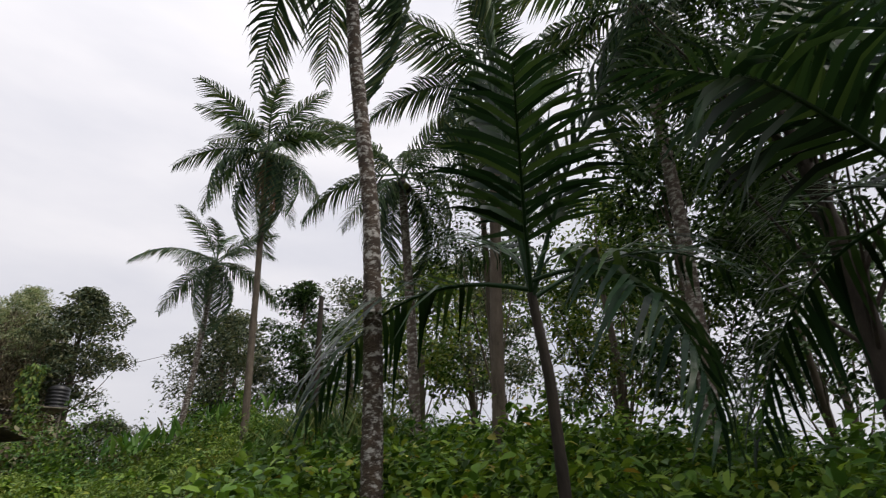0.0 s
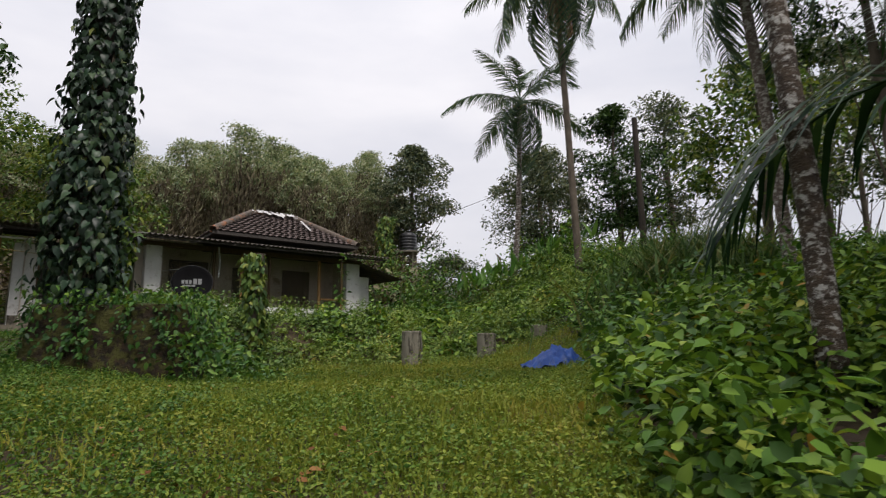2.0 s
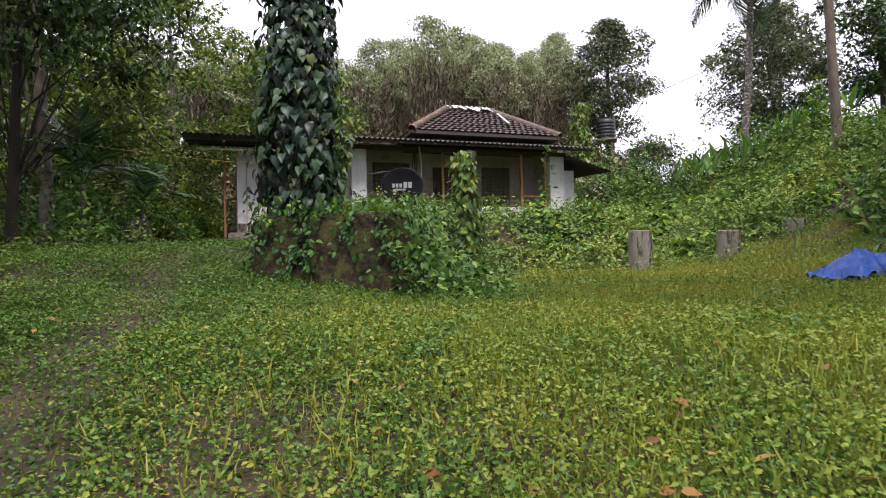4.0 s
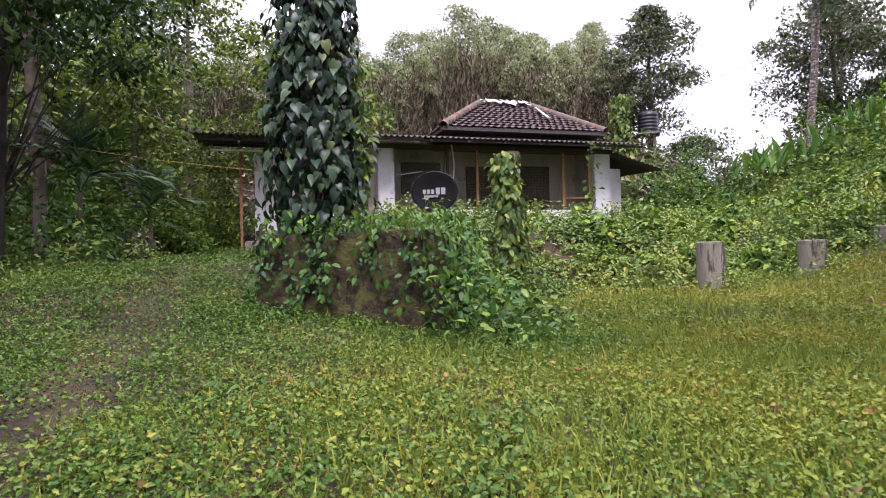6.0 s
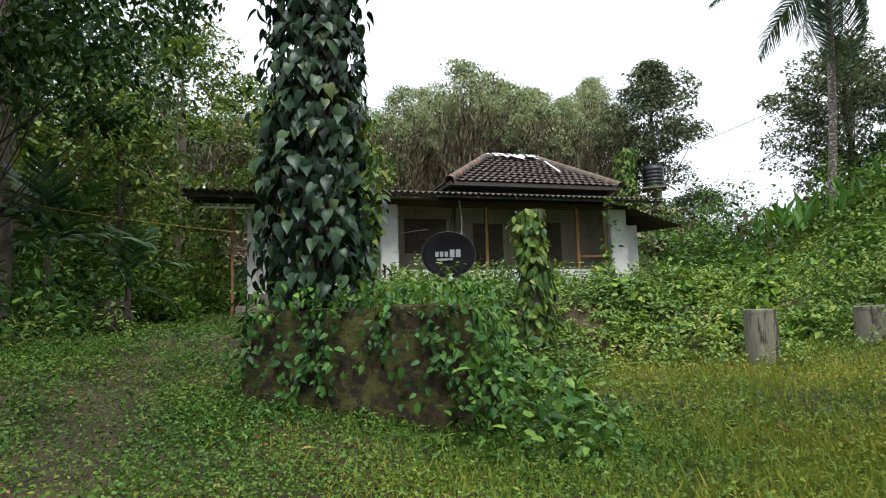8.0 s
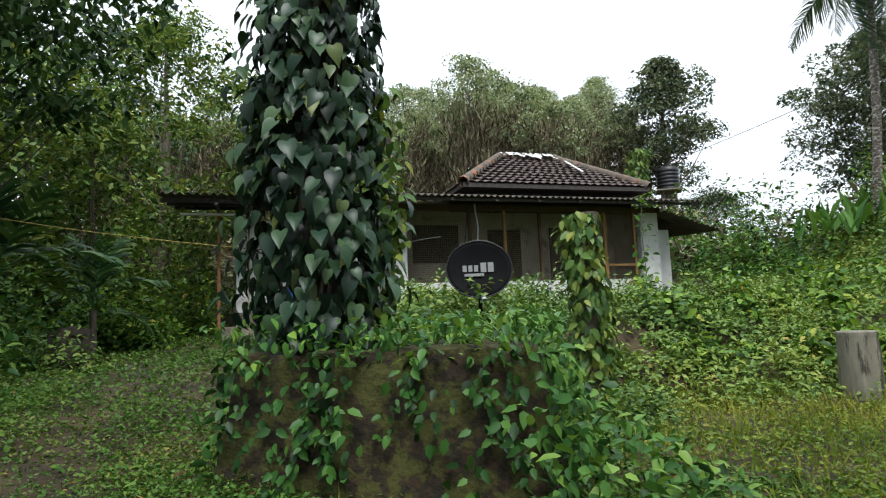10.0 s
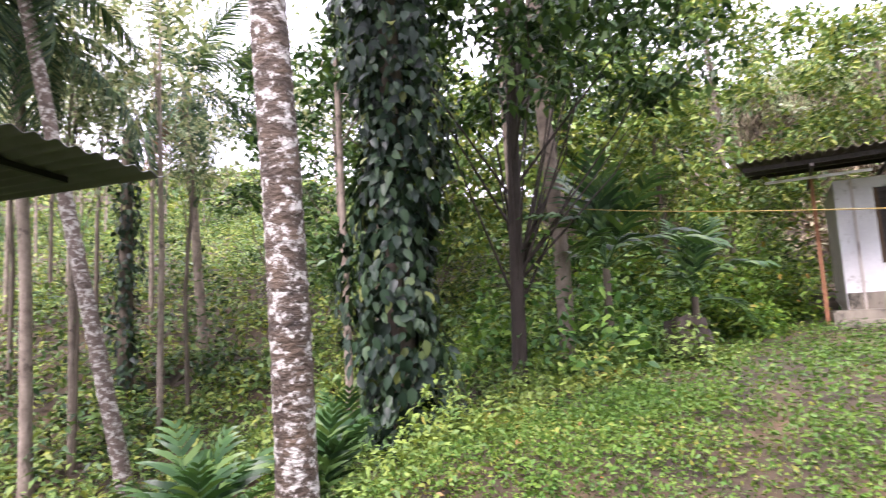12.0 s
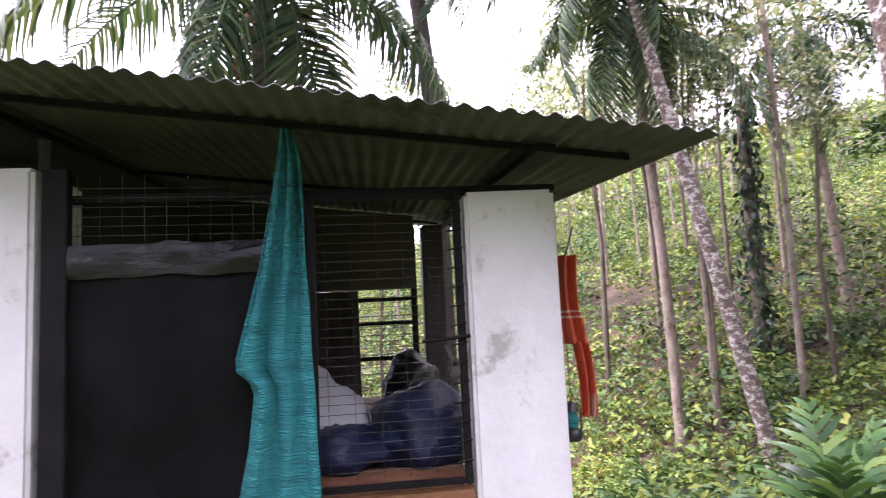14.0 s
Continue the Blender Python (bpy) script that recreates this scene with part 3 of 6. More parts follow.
                    rest.append((tv @ mat[:3, :3].T + mat[:3, 3], tf))
    V, F = join_arrays(rest)
    tagged(part_me("tile_courses", raw_mesh("tile_courses", V, F, M_TILE, True), roof), kind="stuff")
    # ridge and hip cappings, cap by cap
    for a, b in ((E[0] + (ze,), R[0] + (zr,)), (E[1] + (ze,), R[1] + (zr,)), (R[0] + (zr,), R[1] + (zr,))):
        a, b = Vector(a), Vector(b)
        n = int((b - a).length / 0.3)
        for k in range(n):
            p, q2 = a.lerp(b, k / n), a.lerp(b, (k + 1.12) / n)
            V, F = tube_arrays([p + Vector((0, 0, 0.02)), q2 + Vector((0, 0, 0.05))], [0.13, 0.1], 8)
            part_me("ridge_cap", raw_mesh("ridge_cap", V, F, M_RIDGE, True), roof)
    # crumpled white film caught along the ridge
    V, F = [], []
    n = 70
    for i in range(n + 1):
        u = 3.95 + 1.75 * i / n
        wd = 0.16 + 0.34 * abs(noise.noise(Vector((u * 2.1, 3.0, 0)))) + 0.12 * abs(noise.noise(Vector((u * 7, 1, 0))))
        top = 0.1 * noise.noise(Vector((u * 3, 9, 0)))
        for j in range(8):
            t = j / 7
            dn = max(0.0, wd * 1.9 * t + top - 0.05)
            V.append((u + 0.05 * noise.noise(Vector((u * 5, t * 4, 2))), 2.95 - dn, zr + 0.15 - 0.52 * dn + 0.05 * abs(noise.noise(Vector((u * 9, t * 6, 4)))) + 0.01))
    for i in range(n):
        for j in range(7):
            a = i * 8 + j
            if noise.noise(Vector((i * 0.13, j * 0.3, 7.0))) > -0.05 - 0.04 * j:   # torn gaps
                F.append((a, a + 8, a + 9, a + 1))
    part_me("plastic_film", raw_mesh("plastic_film", V, F, M_FILM, True), roof, None, "torn white plastic film on the ridge")
    bm = bmesh.new()
    box(bm, 5.35, 5.43, 0.9, 2.0, 5.15, 5.165)
    for v in bm.verts:
        v.co.z = 5.2 + (v.co.y - 0.9) * 0.52 + (0.02 if v.co.z > 5.155 else 0.0) + 0.05
        v.co.x += (v.co.y - 0.9) * 0.1
    part("plastic_strip", bm, M_FILM, roof, "hanging strip of white film")
    # side lean-to with a sloping tarred sheet
    V, F = corrugated(6.9, 8.5, -0.35, 3.0, lambda x, y: 4.02 - 0.28 * (x - 6.9) + 0.05 * y, 0.146, 0.02)
    part_me("side_roof", raw_mesh("side_roof", V, F, M_OLDTIN, True), h, None, "sagging dark sheet over the side")
    tube("cable", [(7.5, 0.3, 3.55), (7.55, 0.1, 3.0), (7.6, 0.1, 2.2)], 0.012, M_CABLE, h)
    tube("cable", [(7.0, 0.3, 3.4), (7.02, 0.3, 2.9), (7.05, 0.33, 2.3)], 0.01, M_CABLE, h)
    tube("cable", [(1.85, -0.05, 4.05), (1.75, -0.08, 3.3), (1.5, -0.05, 2.7)], 0.012, M_CABLE, h)
    tube("cable", [(2.0, -0.1, 4.15), (2.06, -0.12, 3.6), (2.03, -0.1, 3.2)], 0.02, M_SACK, h, label="frayed pale rag end")
    tube("cable", [(0.46, -0.02, 3.3), (0.9, -0.02, 3.38), (1.2, -0.02, 3.42)], 0.01, M_SACK, h)
    return h


house = build_house()


def build_outbuilding():
    """The white wing at the end of the house, under a corrugated awning."""
    h = empty("annex", HM, "white annex room under a dark corrugated awning", "outbuilding")
    g = 1.5
    part("plinth", boxed(-3.35, -0.35, -0.3, 3.0, 0.7, g + 0.12, 0.03), M_CONCRETE, h)
    part("step", boxed(-3.3, -1.0, -0.75, -0.32, 0.7, g - 0.02, 0.03, 0.01), M_CONCRETE, h)
    wy = 0.3
    part("wall", boxed(-3.1, -2.55, wy, wy + 0.2, g + 0.122, 3.8), M_WHITE, h, "whitewashed wall with a grey base")
    part("wall", boxed(-2.55, -1.75, wy, wy + 0.2, g + 0.122, 2.36), M_WHITE, h)
    part("wall", boxed(-2.55, -1.75, wy, wy + 0.2, 3.62, 3.8), M_WHITE, h)
    part("wall", boxed(-1.75, -0.35, wy, wy + 0.2, g + 0.122, 3.8), M_WHITE, h)
    part("wall", boxed(-3.1, -2.9, wy + 0.203, 3.0, g + 0.122, 3.8), M_WALL, h)
    part("skirting", boxed(-3.09, -1.1, wy - 0.012, wy - 0.002, g + 0.125, 1.9), M_CONCRETE, h, "grey cement base band")
    w = part("window", boxed(-2.55, -1.75, wy + 0.08, wy + 0.14, 2.36, 3.62), M_DARKWOOD, h, "dark slatted window")
    part("frame", boxed(-2.55, -2.49, wy + 0.02, wy + 0.075, 2.36, 3.62, 0.005), M_WOOD, w)
    part("frame", boxed(-1.81, -1.75, wy + 0.02, wy + 0.075, 2.36, 3.62, 0.005), M_WOOD, w)
    part("frame", boxed(-2.18, -2.12, wy + 0.02, wy + 0.075, 2.36, 3.62, 0.005), M_WHITE, w)
    for z in np.arange(2.45, 3.6, 0.11):
        part("slat", boxed(-2.485, -1.815, wy + 0.04, wy + 0.07, z, z + 0.05), M_DARKWOOD, w)
    part("pole", boxed(-3.45, -3.39, -0.03, 0.03, g - 0.1, 3.95, 0.004), M_RUST, h, "rust-brown iron pole")
    tube("pipe", [(-2.85, 0.27, 1.6), (-2.85, 0.27, 3.8)], 0.018, M_WALL, h, label="grey drain pipe")
    V, F = corrugated(-4.5, -0.15, -1.0, 3.0, lambda x, y: 4.08 + 0.12 * (y + 1.0), 0.146, 0.024)
    part_me("awning", raw_mesh("awning", V, F, M_OLDTIN, True), h, None, "dark rusted corrugated awning")
    for y in (-0.8, 0.1, 1.4):
        part("purlin", boxed(-4.4, -0.2, y, y + 0.06, 3.93 + 0.12 * (y + 1), 4.0 + 0.12 * (y + 1)), M_DARKWOOD, h)
    for x in (-3.45, -2.4, -1.3):
        part("rafter", boxed(x, x + 0.05, -0.95, 1.5, 3.88, 3.93), M_DARKWOOD, h)
    part("rail", boxed(-4.1, -2.6, -0.4, -0.36, 3.78, 3.82), M_WHITE, h)
    return h


annex = build_outbuilding()


def build_chair():
    c = empty("plastic_chair", HM @ pose(-1.95, -0.3, 1.485, 0, 0, 20), "blue plastic chair beside the annex wall", "chair")
    part("seat", boxed(-0.22, 0.22, -0.2, 0.2, 0.4, 0.43, 0.012), M_BLUEPL, c)
    bm = boxed(-0.22, 0.22, 0.17, 0.2, 0.44, 0.85, 0.012)
    part("backrest", bm, M_BLUEPL, c)
    part("apron", boxed(-0.2, 0.2, -0.21, -0.19, 0.2, 0.4, 0.005), M_BLUEPL, c)
    for x in (-0.2, 0.17):
        for y in (-0.18, 0.15):
            part("leg", boxed(x, x + 0.035, y, y + 0.035, 0.0, 0.4, 0.006), M_BLUEPL, c)
    return c


build_chair()
jc = empty("jerrycan", HM @ pose(-2.42, -0.1, 1.62), "pale plastic jerrycan on the annex plinth", "container")
part("body", boxed(-0.12, 0.12, -0.09, 0.09, 0.0, 0.34, 0.03), M_JAR, jc)
tube("neck", [(0.05, 0, 0.34), (0.05, 0, 0.4)], 0.03, M_BLUEPL, jc)


# ---------------------------------------------------------------- satellite dish
def build_dish():
    c = Vector((-4.72, 14.95, 2.17))
    face = Vector((0.28, -1.0, 0.22)).normalized()
    d = empty("satellite_dish", Matrix.Translation((c.x, c.y, 0)), "black satellite dish with pale print on a short mast", "dish")
    bm = bmesh.new()
    rings, seg = 7, 36
    grid = []
    for s in (0, 1):
        lay = []
        for k in range(rings + 1):
            r = 0.4 * k / rings
            row = []
            for j in range(seg):
                a = 2 * math.pi * j / seg
                row.append(bm.verts.new((r * math.cos(a), 0.9 * r * math.sin(a), 0.45 * r * r - s * 0.012)))
            lay.append(row)
        grid.append(lay)
        for k in range(rings):
            for j in range(seg):
                f = (lay[k][j], lay[k + 1][j], lay[k + 1][(j + 1) % seg], lay[k][(j + 1) % seg])
                bm.faces.new(f if s == 0 else f[::-1])
    for j in range(seg):
        bm.faces.new((grid[0][-1][j], grid[1][-1][j], grid[1][-1][(j + 1) % seg], grid[0][-1][(j + 1) % seg]))
    bmesh.ops.remove_doubles(bm, verts=bm.verts, dist=0.0005)
    rot = face.to_track_quat("Z", "Y").to_matrix().to_4x4()
    m = Matrix.Translation((0, 0, c.z)) @ rot
    bm.transform(m)
    part("reflector", bm, M_DISH, d, "matt black oval reflector", True)
    rim, F = tube_arrays([(0.4 * math.cos(a), 0.36 * math.sin(a), 0.073) for a in np.linspace(0, 2 * math.pi, 40)], [0.008] * 40, 5)
    rm = np.array(m)
    part_me("rim", raw_mesh("rim", rim @ rm[:3, :3].T + rm[:3, 3], F, M_BLACK, True), d)
    # pale printed blocks in place of the maker's mark
    bm = bmesh.new()
    for x0, x1, y0, y1 in ((-0.2, -0.15, -0.02, 0.06), (-0.13, -0.08, -0.02, 0.06), (-0.06, -0.01, -0.02, 0.06), (0.02, 0.09, -0.03, 0.09), (0.11, 0.18, -0.03, 0.09), (-0.18, 0.06, -0.08, -0.045)):
        box(bm, x0, x1, y0, y1, 0.022, 0.026)
    bm.transform(m)
    part("print", bm, M_PRINT, d, "pale printed blocks")
    b = m @ Vector((0, -0.3, 0.0))
    f2 = m @ Vector((0, -0.1, 0.45))
    f2 = m @ Vector((0.02, -0.46, 0.34))
    tube("feed_arm", [b, m @ Vector((0, -0.42, 0.18)), f2], 0.011, M_IRON, d)
    part_me("receiver", raw_mesh("receiver", *tube_arrays([f2, f2 + (m.translation - f2).normalized() * 0.09], [0.03, 0.022], 10), M_JAR, True), d)
    gz = float(ground_z(c.x, c.y)) - 0.1
    tube("mast", [(-0.02, 0.1, gz), (-0.02, 0.1, c.z - 0.1), m @ Vector((0, 0, -0.03))], 0.025, M_IRON, d)
    return d


build_dish()


# ---------------------------------------------------------------- mossy block and vine-clad tree
BLOCK_M = Matrix.Translation((-5.77, 11.5, 0)) @ Matrix.Rotation(radians(5), 4, "Z")


def build_block():
    """A short retaining block of laterite, moss on its faces, courses showing at the edges."""
    V, F = [], []
    nu, nz = 26, 14
    W, D, z0, z1 = 2.14, 1.9, -0.1, 1.38

    def pt(side, a, b):
        bulge = math.sin(math.pi * a) * 0.06 * noise.noise(Vector((a * 4 + side * 7, b * 3, 1.7))) + math.sin(math.pi * a) * 0.04 * noise.noise(Vector((a * 11, b * 8, side)))
        z = z0 + (z1 - z0) * b
        lean = 0.22 * (1 - b)
        if side == 0:
            return (-lean + (W + 2 * lean) * a, -lean + bulge, z)
        if side == 1:
            return (W + lean + bulge, -lean + (D + 2 * lean) * a, z)
        if side == 2:
            return (W + lean - (W + 2 * lean) * a, D + lean, z)
        return (-lean - bulge, D + lean - (D + 2 * lean) * a, z)

    o = 0
    for side in range(4):
        for j in range(nz + 1):
            for i in range(nu + 1):
                V.append(pt(side, i / nu, j / nz))
        for j in range(nz):
            for i in range(nu):
                a = o + j * (nu + 1) + i
                F.append((a, a + 1, a + nu + 2, a + nu + 1))
        o = len(V)
    for j in range(nu + 1):
        for i in range(nu + 1):
            V.append((W * i / nu, D * j / nu, z1 + (0.05 * noise.noise(Vector((i * 0.3, j * 0.3, 0))) if 0 < i < nu and 0 < j < nu else 0)))
    for j in range(nu):
        for i in range(nu):
            a = o + j * (nu + 1) + i
            F.append((a, a + 1, a + nu + 2, a + nu + 1))
    me = raw_mesh("retaining_block", V, F, M_BLOCK, True)
    bm = bmesh.new()
    bm.from_mesh(me)
    bmesh.ops.remove_doubles(bm, verts=bm.verts, dist=0.002)
    bm.to_mesh(me)
    bm.free()
    ob = new("retaining_block", me)
    ob.matrix_basis = BLOCK_M
    return tagged(ob, "mossy dark laterite retaining block hung with creepers", "wall")


block = build_block()


# ---------------------------------------------------------------- trees
def heart_arrays():
    """A heart-shaped drip-tip leaf, folded a little along its midrib; it hangs along +x."""
    prof = [(0.0, 0.0), (-0.07, 0.16), (0.0, 0.31), (0.2, 0.38), (0.45, 0.33), (0.7, 0.18), (0.9, 0.05), (1.0, 0.0)]
    mid = [(0.0, 0), (0.03, 0), (0.1, 0), (0.25, 0), (0.45, 0), (0.7, 0), (0.9, 0), (1.0, 0)]
    V, F = [], []
    for (x, w), (mx, _) in zip(prof, mid):
        bend = -0.32 * x * x
        V += [(mx, 0, bend), (x, w, bend + 0.42 * w - 0.25 * w * w), (x, -w, bend + 0.42 * w - 0.25 * w * w)]
    for i in range(len(prof) - 1):
        a = i * 3
        F += [(a, a + 3, a + 4), (a, a + 4, a + 1), (a, a + 2, a + 5), (a, a + 5, a + 3)]
    return np.array(V), np.array(F)


HEART_V, HEART_F = heart_arrays()
HEART = raw_mesh("leaf", HEART_V, HEART_F, M_VINELEAF, True)


def basis(d, n, p, s):
    d = Vector(d).normalized()
    y = Vector(n).cross(d).normalized()
    z = d.cross(y)
    m = Matrix((d * s, y * s, z * s)).transposed().to_4x4()
    m.translation = p
    return m


def build_vine_tree():
    x, y = -5.5, 12.25
    t = empty("vine_clad_tree", Matrix.Translation((x, y, 0)), "tall tree trunk thickly clad in large heart-leaved creeper", "tree")
    r = random.Random(11)
    tube("trunk", [(0, 0, 0.6), (0.0, 0.0, 3), (-0.05, 0.05, 6), (-0.1, 0.1, 10)], [0.22, 0.19, 0.17, 0.14], M_DARKBARK, t, 10)

    def rad(z):
        return float(np.interp(z, (1.2, 1.5, 1.9, 2.7, 3.5, 4.6, 6, 8, 10), (0.62, 0.6, 0.66, 0.66, 0.6, 0.52, 0.48, 0.46, 0.4)))

    # the hanging leaves that face the lawn
    for k in range(290):
        z = 1.45 + 3.9 * (k / 290) ** 1.0 + r.uniform(-0.05, 0.05)
        a = r.gauss(-1.45, 0.9)
        rr = rad(z) + r.uniform(-0.14, 0.16)
        p = Vector((rr * math.cos(a), rr * math.sin(a), z))
        out = Vector((math.cos(a), math.sin(a), 0))
        d = Vector((0, 0, -1)) + out * r.uniform(0.2, 1.3) + Vector((r.uniform(-0.75, 0.75), r.uniform(-0.75, 0.75), 0))
        part_me("leaf", HEART, t, basis(d, out + Vector((r.uniform(-0.3, 0.3), r.uniform(-0.3, 0.3), r.uniform(0.2, 2.0))), p, r.uniform(0.11, 0.195)))
    n = 4600
    z = rng.uniform(1.2, 10, n)
    a = rng.uniform(0, 2 * math.pi, n)
    rr = np.interp(z, (1.2, 1.5, 1.9, 2.7, 3.5, 4.6, 6, 8, 10), (0.62, 0.6, 0.66, 0.66, 0.6, 0.52, 0.48, 0.46, 0.4)) * rng.uniform(0.55, 1.0, n)
    P = np.stack([rr * np.cos(a), rr * np.sin(a), z], 1)
    out = np.stack([np.cos(a), np.sin(a), np.zeros(n)], 1)
    D = out * rng.uniform(0.0, 0.9, n)[:, None] + rng.normal(0, 0.25, (n, 3)) + np.array((0, 0, -1.0))
    V, F = scatter(HEART_V, HEART_F, P, D, out + rng.normal(0, 0.35, (n, 3)) + np.array((0, 0, 0.8)), rng.uniform(0.1, 0.185, n))
    tagged(part_me("creeper", raw_mesh("creeper", V, F, M_VINESTUFF, True), t, None, "dark hanging heart-shaped leaves"), kind="stuff")
    # lighter shoots on the side toward the house
    n = 170
    z = rng.uniform(1.5, 3.6, n)
    a = rng.normal(0.05, 0.3, n)
    rr = rng.uniform(0.5, 0.78, n)
    P = np.stack([rr * np.cos(a), rr * np.sin(a), z], 1)
    V, F = leaf_cloud(P, 0.13, kind="wide", hang_down=0.6)
    tagged(part_me("young_growth", raw_mesh("young_growth", V, F, M_TREELEAF), t, None, "bright green young shoots"), kind="stuff")
    # stems of the creeper
    for k in range(5):
        a = r.uniform(-2.4, -0.4)
        tube("stem", [(0.3 * math.cos(a + 0.3 * s), 0.3 * math.sin(a + 0.3 * s), 0.9 + s) for s in np.linspace(0, 5, 8)], 0.018, M_BARK, t, 5)
    return t


build_vine_tree()


def frond_mesh(name, L, droop, pairs, leaf_len, mat, width=0.035, hang_down=0.55, stiff=0.0, base_bare=0.15, ragged=0.1):
    """A pinnate palm frond along +x: a drooping midrib with hanging leaflets on both sides."""
    s = np.linspace(0, 1, 14)
    pts = np.stack([L * s * (1 - 0.25 * droop * s ** 2), np.zeros(14), L * (0.18 * s - droop * s ** 2.2)], 1)
    V, F = tube_arrays(pts, np.interp(s, (0, 1), (0.035, 0.006)) * L / 3.5, 5)
    tri = np.concatenate([F[:, [0, 1, 2]], F[:, [0, 2, 3]]])
    pcs = [(V, tri)]
    ss = np.linspace(base_bare, 1.0, pairs)
    P = np.stack([np.interp(ss, s, pts[:, k]) for k in range(3)], 1)
    T = np.gradient(P, axis=0)
    T /= np.linalg.norm(T, axis=1, keepdims=True)
    prof = np.interp(ss, (0, 0.15, 0.4, 0.75, 1), (0.45, 0.8, 1.0, 0.75, 0.3))
    tv = np.array([(0, 0.5, 0), (0, -0.5, 0), (0.45, 0.6, 0.0), (0.45, -0.6, 0.0), (0.8, 0.35, -0.12 - 0.3 * hang_down), (0.8, -0.35, -0.12 - 0.3 * hang_down), (1, 0, -0.25 - 0.7 * hang_down)])
    tf = np.array([(0, 1, 3), (0, 3, 2), (2, 3, 5), (2, 5, 4), (4, 5, 6)])
    for sd in (-1, 1):
        n = len(ss)
        Yd = np.array((0, sd, 0.0))
        D = T * np.interp(ss, (0, 1), (0.35, 1.1))[:, None] + Yd + np.array((0, 0, 0.15 + stiff)) + rng.normal(0, ragged, (n, 3))
        D[:, 2] -= hang_down * 0.4
        D /= np.linalg.norm(D, axis=1, keepdims=True)
        up = np.tile(np.array((0, 0, 1.0)), (n, 1)) + rng.normal(0, 0.12, (n, 3))
        Y = np.cross(up, D)
        Y /= np.linalg.norm(Y, axis=1, keepdims=True)
        Z = np.cross(D, Y)
        LL = (leaf_len * prof * rng.uniform(0.85, 1.1, n))[:, None, None]
        Vl = P[:, None, :] + LL * (tv[None, :, 0:1] * D[:, None] + tv[None, :, 2:3] * (Z[:, None] * 0.3 + np.array((0, 0, 0.7)))) + width * np.interp(ss, (0, 0.5, 1), (0.9, 1, 0.6))[:, None, None] * tv[None, :, 1:2] * Y[:, None]
        pcs.append((Vl.reshape(-1, 3), (tf[None] + (np.arange(n) * len(tv))[:, None, None]).reshape(-1, 3)))
    V, F = join_arrays(pcs)
    return raw_mesh(name, V, F, mat)


FRONDS = [frond_mesh("frond", 3.4, dr, 50, 0.78, M_PALM, 0.042, hg) for dr, hg in ((0.32, 0.35), (0.5, 0.5), (0.75, 0.75))]
FROND_DRY = frond_mesh("dry_frond", 3.0, 0.15, 40, 0.8, M_DRYPALM, 0.04, 1.2)
ARECA = [frond_mesh("areca_frond", 1.75, dr, 24, 0.6, M_ARECA, 0.034, hg, 0.1, 0.22, 0.14) for dr, hg in ((0.12, 0.2), (0.4, 0.35), (0.65, 0.5))]
YOUNG = [frond_mesh("young_frond", 1.2, dr, 12, 0.42, M_YOUNGPALM, 0.055, 0.25, 0.12, 0.25) for dr in (0.15, 0.5)]


def ringed_trunk(pts, r0, r1, mat, parent, label=""):
    """A palm stem: rings of old leaf scars."""
    pts = [Vector(p) for p in pts]
    L = sum((pts[i + 1] - pts[i]).length for i in range(len(pts) - 1))
    n = max(30, int(L / 0.07))
    n = min(n, 190)
    arr = np.array([tuple(p) for p in pts])
    t = np.linspace(0, len(pts) - 1, n)
    P = np.stack([np.interp(t, np.arange(len(pts)), arr[:, k]) for k in range(3)], 1)
    if len(pts) > 2:
        for _ in range(3):
            P[1:-1] = (P[:-2] + P[1:-1] * 2 + P[2:]) / 4
    s = np.linspace(0, 1, n)
    rad = np.interp(s, (0, 0.04, 0.12, 1), (r0 * 1.45, r0 * 1.15, r0, r1)) * (1 + 0.05 * (np.arange(n) % 2) + 0.03 * rng.uniform(-1, 1, n))
    V, F = tube_arrays(P, rad, 12)
    return part_me("trunk", raw_mesh("trunk", V, F, mat, True), parent, None, label)


